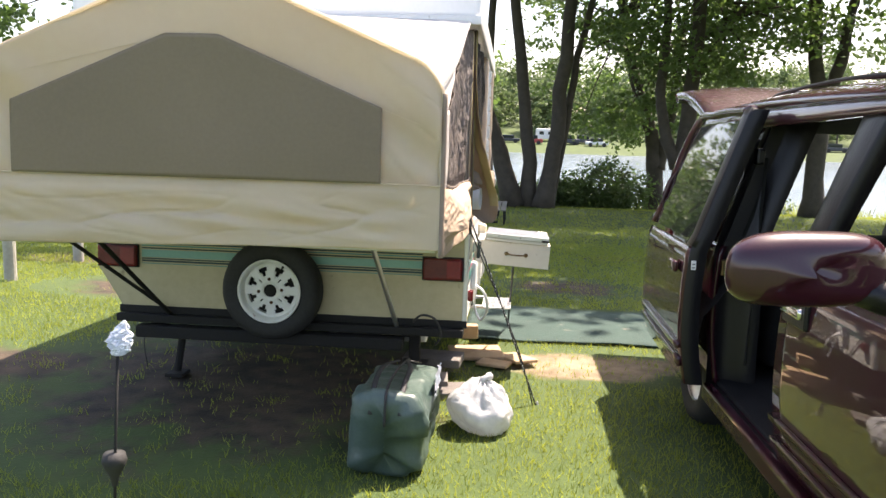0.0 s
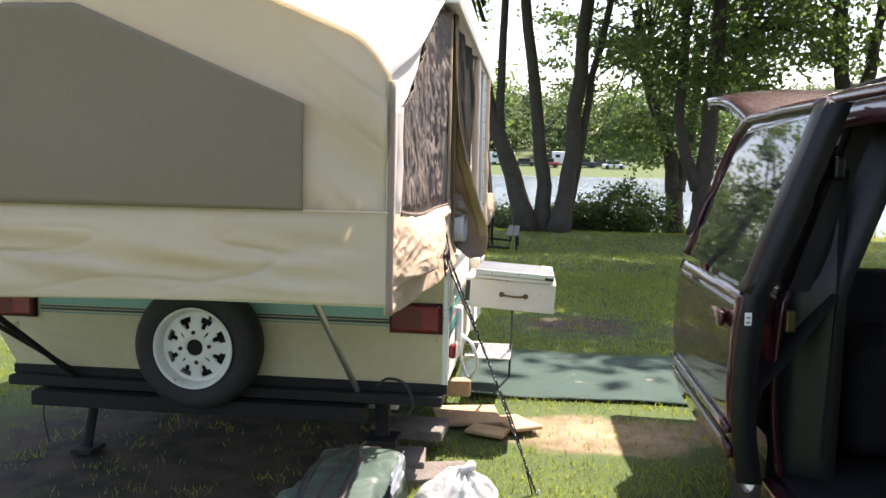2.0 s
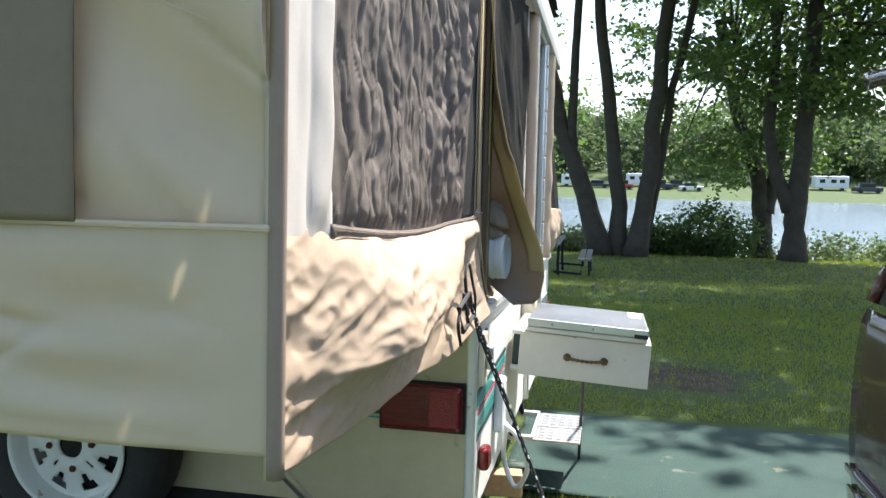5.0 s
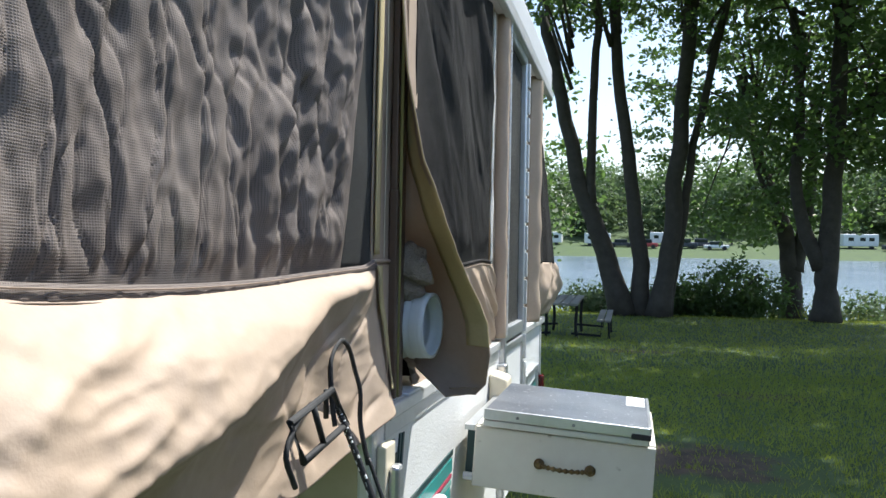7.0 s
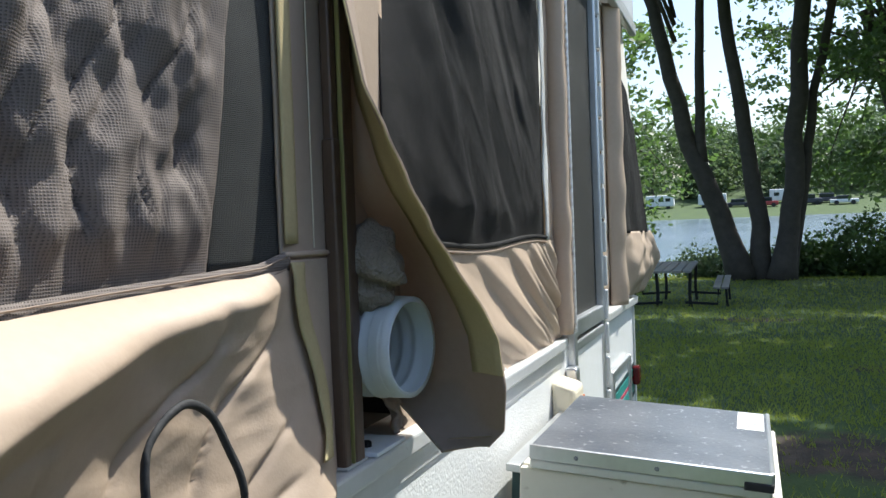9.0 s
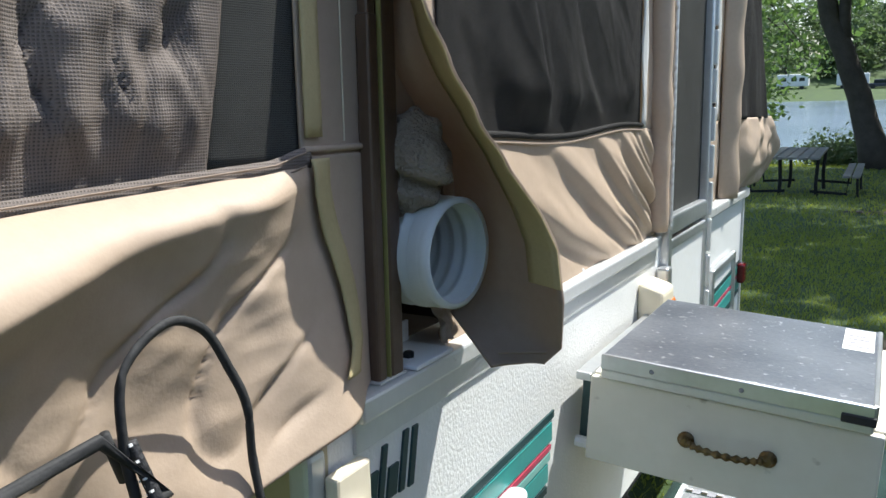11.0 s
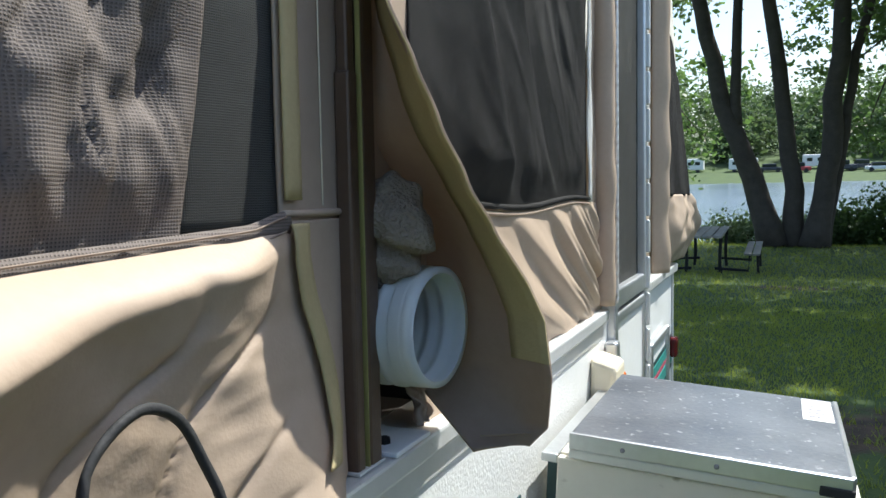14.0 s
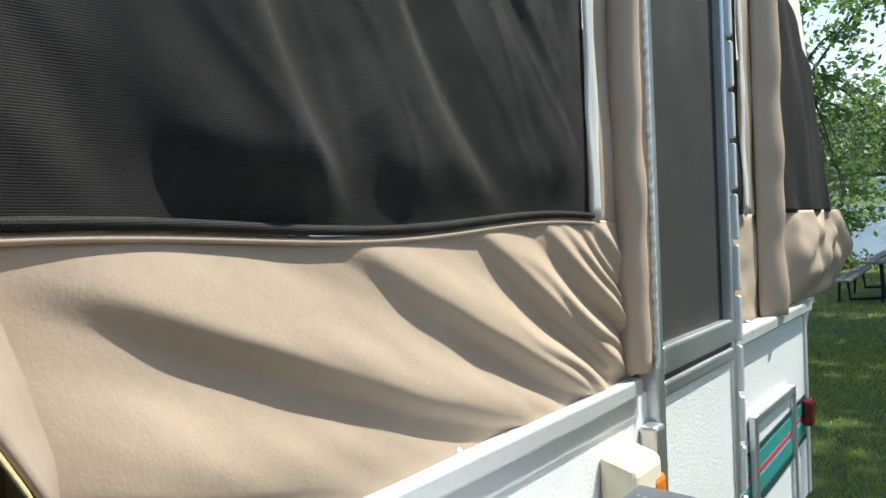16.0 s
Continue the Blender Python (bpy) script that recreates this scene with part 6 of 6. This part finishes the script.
# ---- shore bushes and reeds ----
def bush(x, y, w, h, seed, n, label, light_=False):
    rnd = random.Random(seed)
    z = ground_z(x, y)
    cl = []
    for _ in range(n):
        a, q = rnd.uniform(0, 6.283), rnd.random() ** 0.5
        cl.append((x + w * q * math.cos(a), y + 0.6 * w * q * math.sin(a), z + h * rnd.random() * (1 - 0.5 * q * q), rnd.uniform(0.22, 0.4)))
    t = thing("bush", (x, y, z), label, "bush", turn=Matrix.Identity(4))
    ob = new("foliage", leaves("foliage", cl, 60, 0.13, M_LEAF_F if light_ else M_LEAF, seed, 1.0, 0.8))
    ob.parent = t
    ob.matrix_parent_inverse = Matrix.Translation((-x, -y, -z))
    for k in range(5):
        a = k * 1.26 + seed
        part("stem", tube(path([(x, y, z - 0.05), (x + 0.25 * w * math.cos(a), y + 0.2 * w * math.sin(a), z + 0.4 * h), (x + 0.6 * w * math.cos(a), y + 0.4 * w * math.sin(a), z + 0.8 * h)], 8), [0.03, 0.028, 0.025, 0.022, 0.018, 0.015, 0.012, 0.008], 6), M_BARK, t, "", True, (x, y, z))
    return t


bush(3.1, 28.6, 1.55, 1.75, 71, 130, "dense dark green shrub on the lake shore")
bush(-0.9, 29.0, 1.2, 1.0, 72, 60, "low bright green shrub beside the lake", True)
bush(0.7, 28.6, 0.9, 1.1, 73, 36, "low bright green shrub beside the lake", True)
bush(1.8, 28.8, 0.8, 1.1, 74, 36, "low bright green shrub beside the lake", True)
bush(7.6, 29.4, 2.2, 0.8, 75, 50, "low bright green shrub beside the lake", True)
bush(-4.0, 30.0, 1.5, 0.6, 76, 40, "low bright green shrub beside the lake", True)
rnd = random.Random(9)
vs, fs = [], []
for _ in range(5200):
    x = rnd.uniform(-9, 24)
    y = rnd.uniform(29.6, 31.9)
    z = max(ground_z(x, y), WATER_Z) - 0.05
    h = rnd.uniform(0.4, 1.15) * (0.6 + 0.6 * abs(nz(x * 0.5, 4)))
    w, lx = 0.012, rnd.gauss(0, 0.18)
    b = len(vs)
    vs += [(x - w, y, z), (x + w, y, z), (x + lx * 0.5 + w * 0.7, y, z + h * 0.6), (x + lx, y, z + h)]
    fs.append((b, b + 1, b + 2, b + 3))
me = bpy.data.meshes.new("shore_reeds")
me.from_pydata(vs, [], fs)
me.materials.append(M_BLADE)
tagged(new("shore_reeds", me), "tall bright green reeds and grasses along the shore", "reeds", kind="stuff")

# ---- far shore: woods, lone trees, parked vehicles, cabins ----
rnd = random.Random(77)
cl = []
for k in range(210):
    x, y = rnd.uniform(-85, 100), rnd.uniform(152, 190)
    z0 = ground_z(x, y)
    h = (9 + 6 * rnd.random() + 5 * nz(x * 0.05, 2)) * (0.8 if y < 160 else 1.0)
    w = h * rnd.uniform(0.24, 0.36)
    for _ in range(15):
        a, q, v = rnd.uniform(0, 6.283), rnd.random() ** 0.5, rnd.random()
        wide = w * math.sin(math.pi * min(1, v * 0.75 + 0.22)) * q
        cl.append((x + wide * math.cos(a), y + wide * math.sin(a), z0 + h * (0.12 + 0.86 * v), rnd.uniform(1.3, 2.3)))
me = leaves("far_woods", cl, 46, 0.8, M_LEAF_F, 78, 1.0, 0.8)
tagged(new("far_woods", me), "hazy green woodland across the lake", "woods", kind="stuff")
for k, (x, y, h) in enumerate(((17, 146, 6), (21.5, 147, 5), (24, 150, 5.5), (2, 150, 9), (-6, 152, 10), (-16, 150, 9), (-26, 148, 8), (34, 152, 9), (44, 150, 8), (8, 158, 11), (58, 150, 9), (-40, 150, 9))):
    tree((x, y), [([(x, y, ground_z(x, y) - 0.3), (x, y, ground_z(x, y) + h * 0.4), (x + 0.2, y, ground_z(x, y) + h * 0.8)], 0.2, 0.08)], (ground_z(x, y) + h * 0.35, ground_z(x, y) + h, h * 0.3, 26, (0, 0)), "slender green tree on the far shore", 100 + k, 45, 0.55, True)

M_FARW = material("white_camper_paint", [(0.7, 0.7, 0.68), (0.8, 0.8, 0.78)], 0.5, 0, 2, 10, 0.0)
M_FARD = material("dark_car_paint", [(0.03, 0.035, 0.045), (0.06, 0.065, 0.08)], 0.3, 0.3, 2, 10, 0.0)
M_FARR = material("red_car_paint", [(0.3, 0.04, 0.04), (0.38, 0.06, 0.06)], 0.3, 0.2, 2, 10, 0.0)


def far_vehicle(x, y, l, h, m, camper_=False):
    z = ground_z(x, y)
    v = thing("travel_trailer" if camper_ else "parked_car", (x, y, z), "white travel trailer parked on the far shore" if camper_ else "small parked car on the far shore", "trailer" if camper_ else "car", turn=Matrix.Identity(4))
    B = (x, y, z)
    if camper_:
        part("body", solid(x - l / 2, x + l / 2, y - 1.2, y + 1.2, z + 0.5, z + h, 0.15, 3), m, v, "", False, B)
        for k in (-0.28, 0.05, 0.3):
            part("window", solid(x + l * k - 0.4, x + l * k + 0.4, y - 1.215, y - 1.19, z + h * 0.55, z + h * 0.78, 0.0), M_GLASS, v, "", False, B)
    else:
        part("body", solid(x - l / 2, x + l / 2, y - 0.9, y + 0.9, z + 0.3, z + h * 0.6, 0.12, 3), m, v, "", False, B)
        cab = solid(x - l * 0.28, x + l * 0.25, y - 0.8, y + 0.8, z + h * 0.55, z + h, 0.15, 3)
        part("cabin", cab, M_GLASS, v, "", False, B)
    for dx in (-0.3, 0.3):
        part("wheel", lathe([(0, 0), (0.33, 0), (0.33, 0.2), (0, 0.2)], 16, Matrix.Translation((x + l * dx, y - 0.95, z + 0.33)) @ Matrix.Rotation(radians(90), 4, "X")), M_BLACK, v, "", False, B)


for x, y, l, h, m, c in ((-5.5, 141, 4.4, 2.3, M_FARW, True), (-1.5, 139, 4.0, 1.4, M_FARD, False), (2.6, 137, 3.6, 1.6, M_FARR, False), (5.6, 143, 4.6, 2.4, M_FARW, True), (8.6, 138, 4.2, 1.7, M_FARD, False), (11.5, 140, 4.0, 1.6, M_FARD, False), (13.5, 136, 3.8, 1.4, M_FARW, False), (-14, 142, 4.6, 2.4, M_FARW, True), (-19, 138, 4.0, 1.4, M_FARD, False), (36, 142, 5.2, 2.5, M_FARW, True), (29, 137, 4.2, 1.6, M_FARD, False), (40.5, 138, 4.2, 1.7, M_FARD, False), (49, 142, 5, 2.5, M_FARW, True), (53, 138, 4.2, 1.5, M_FARD, False)):
    far_vehicle(x, y, l, h, m, c)
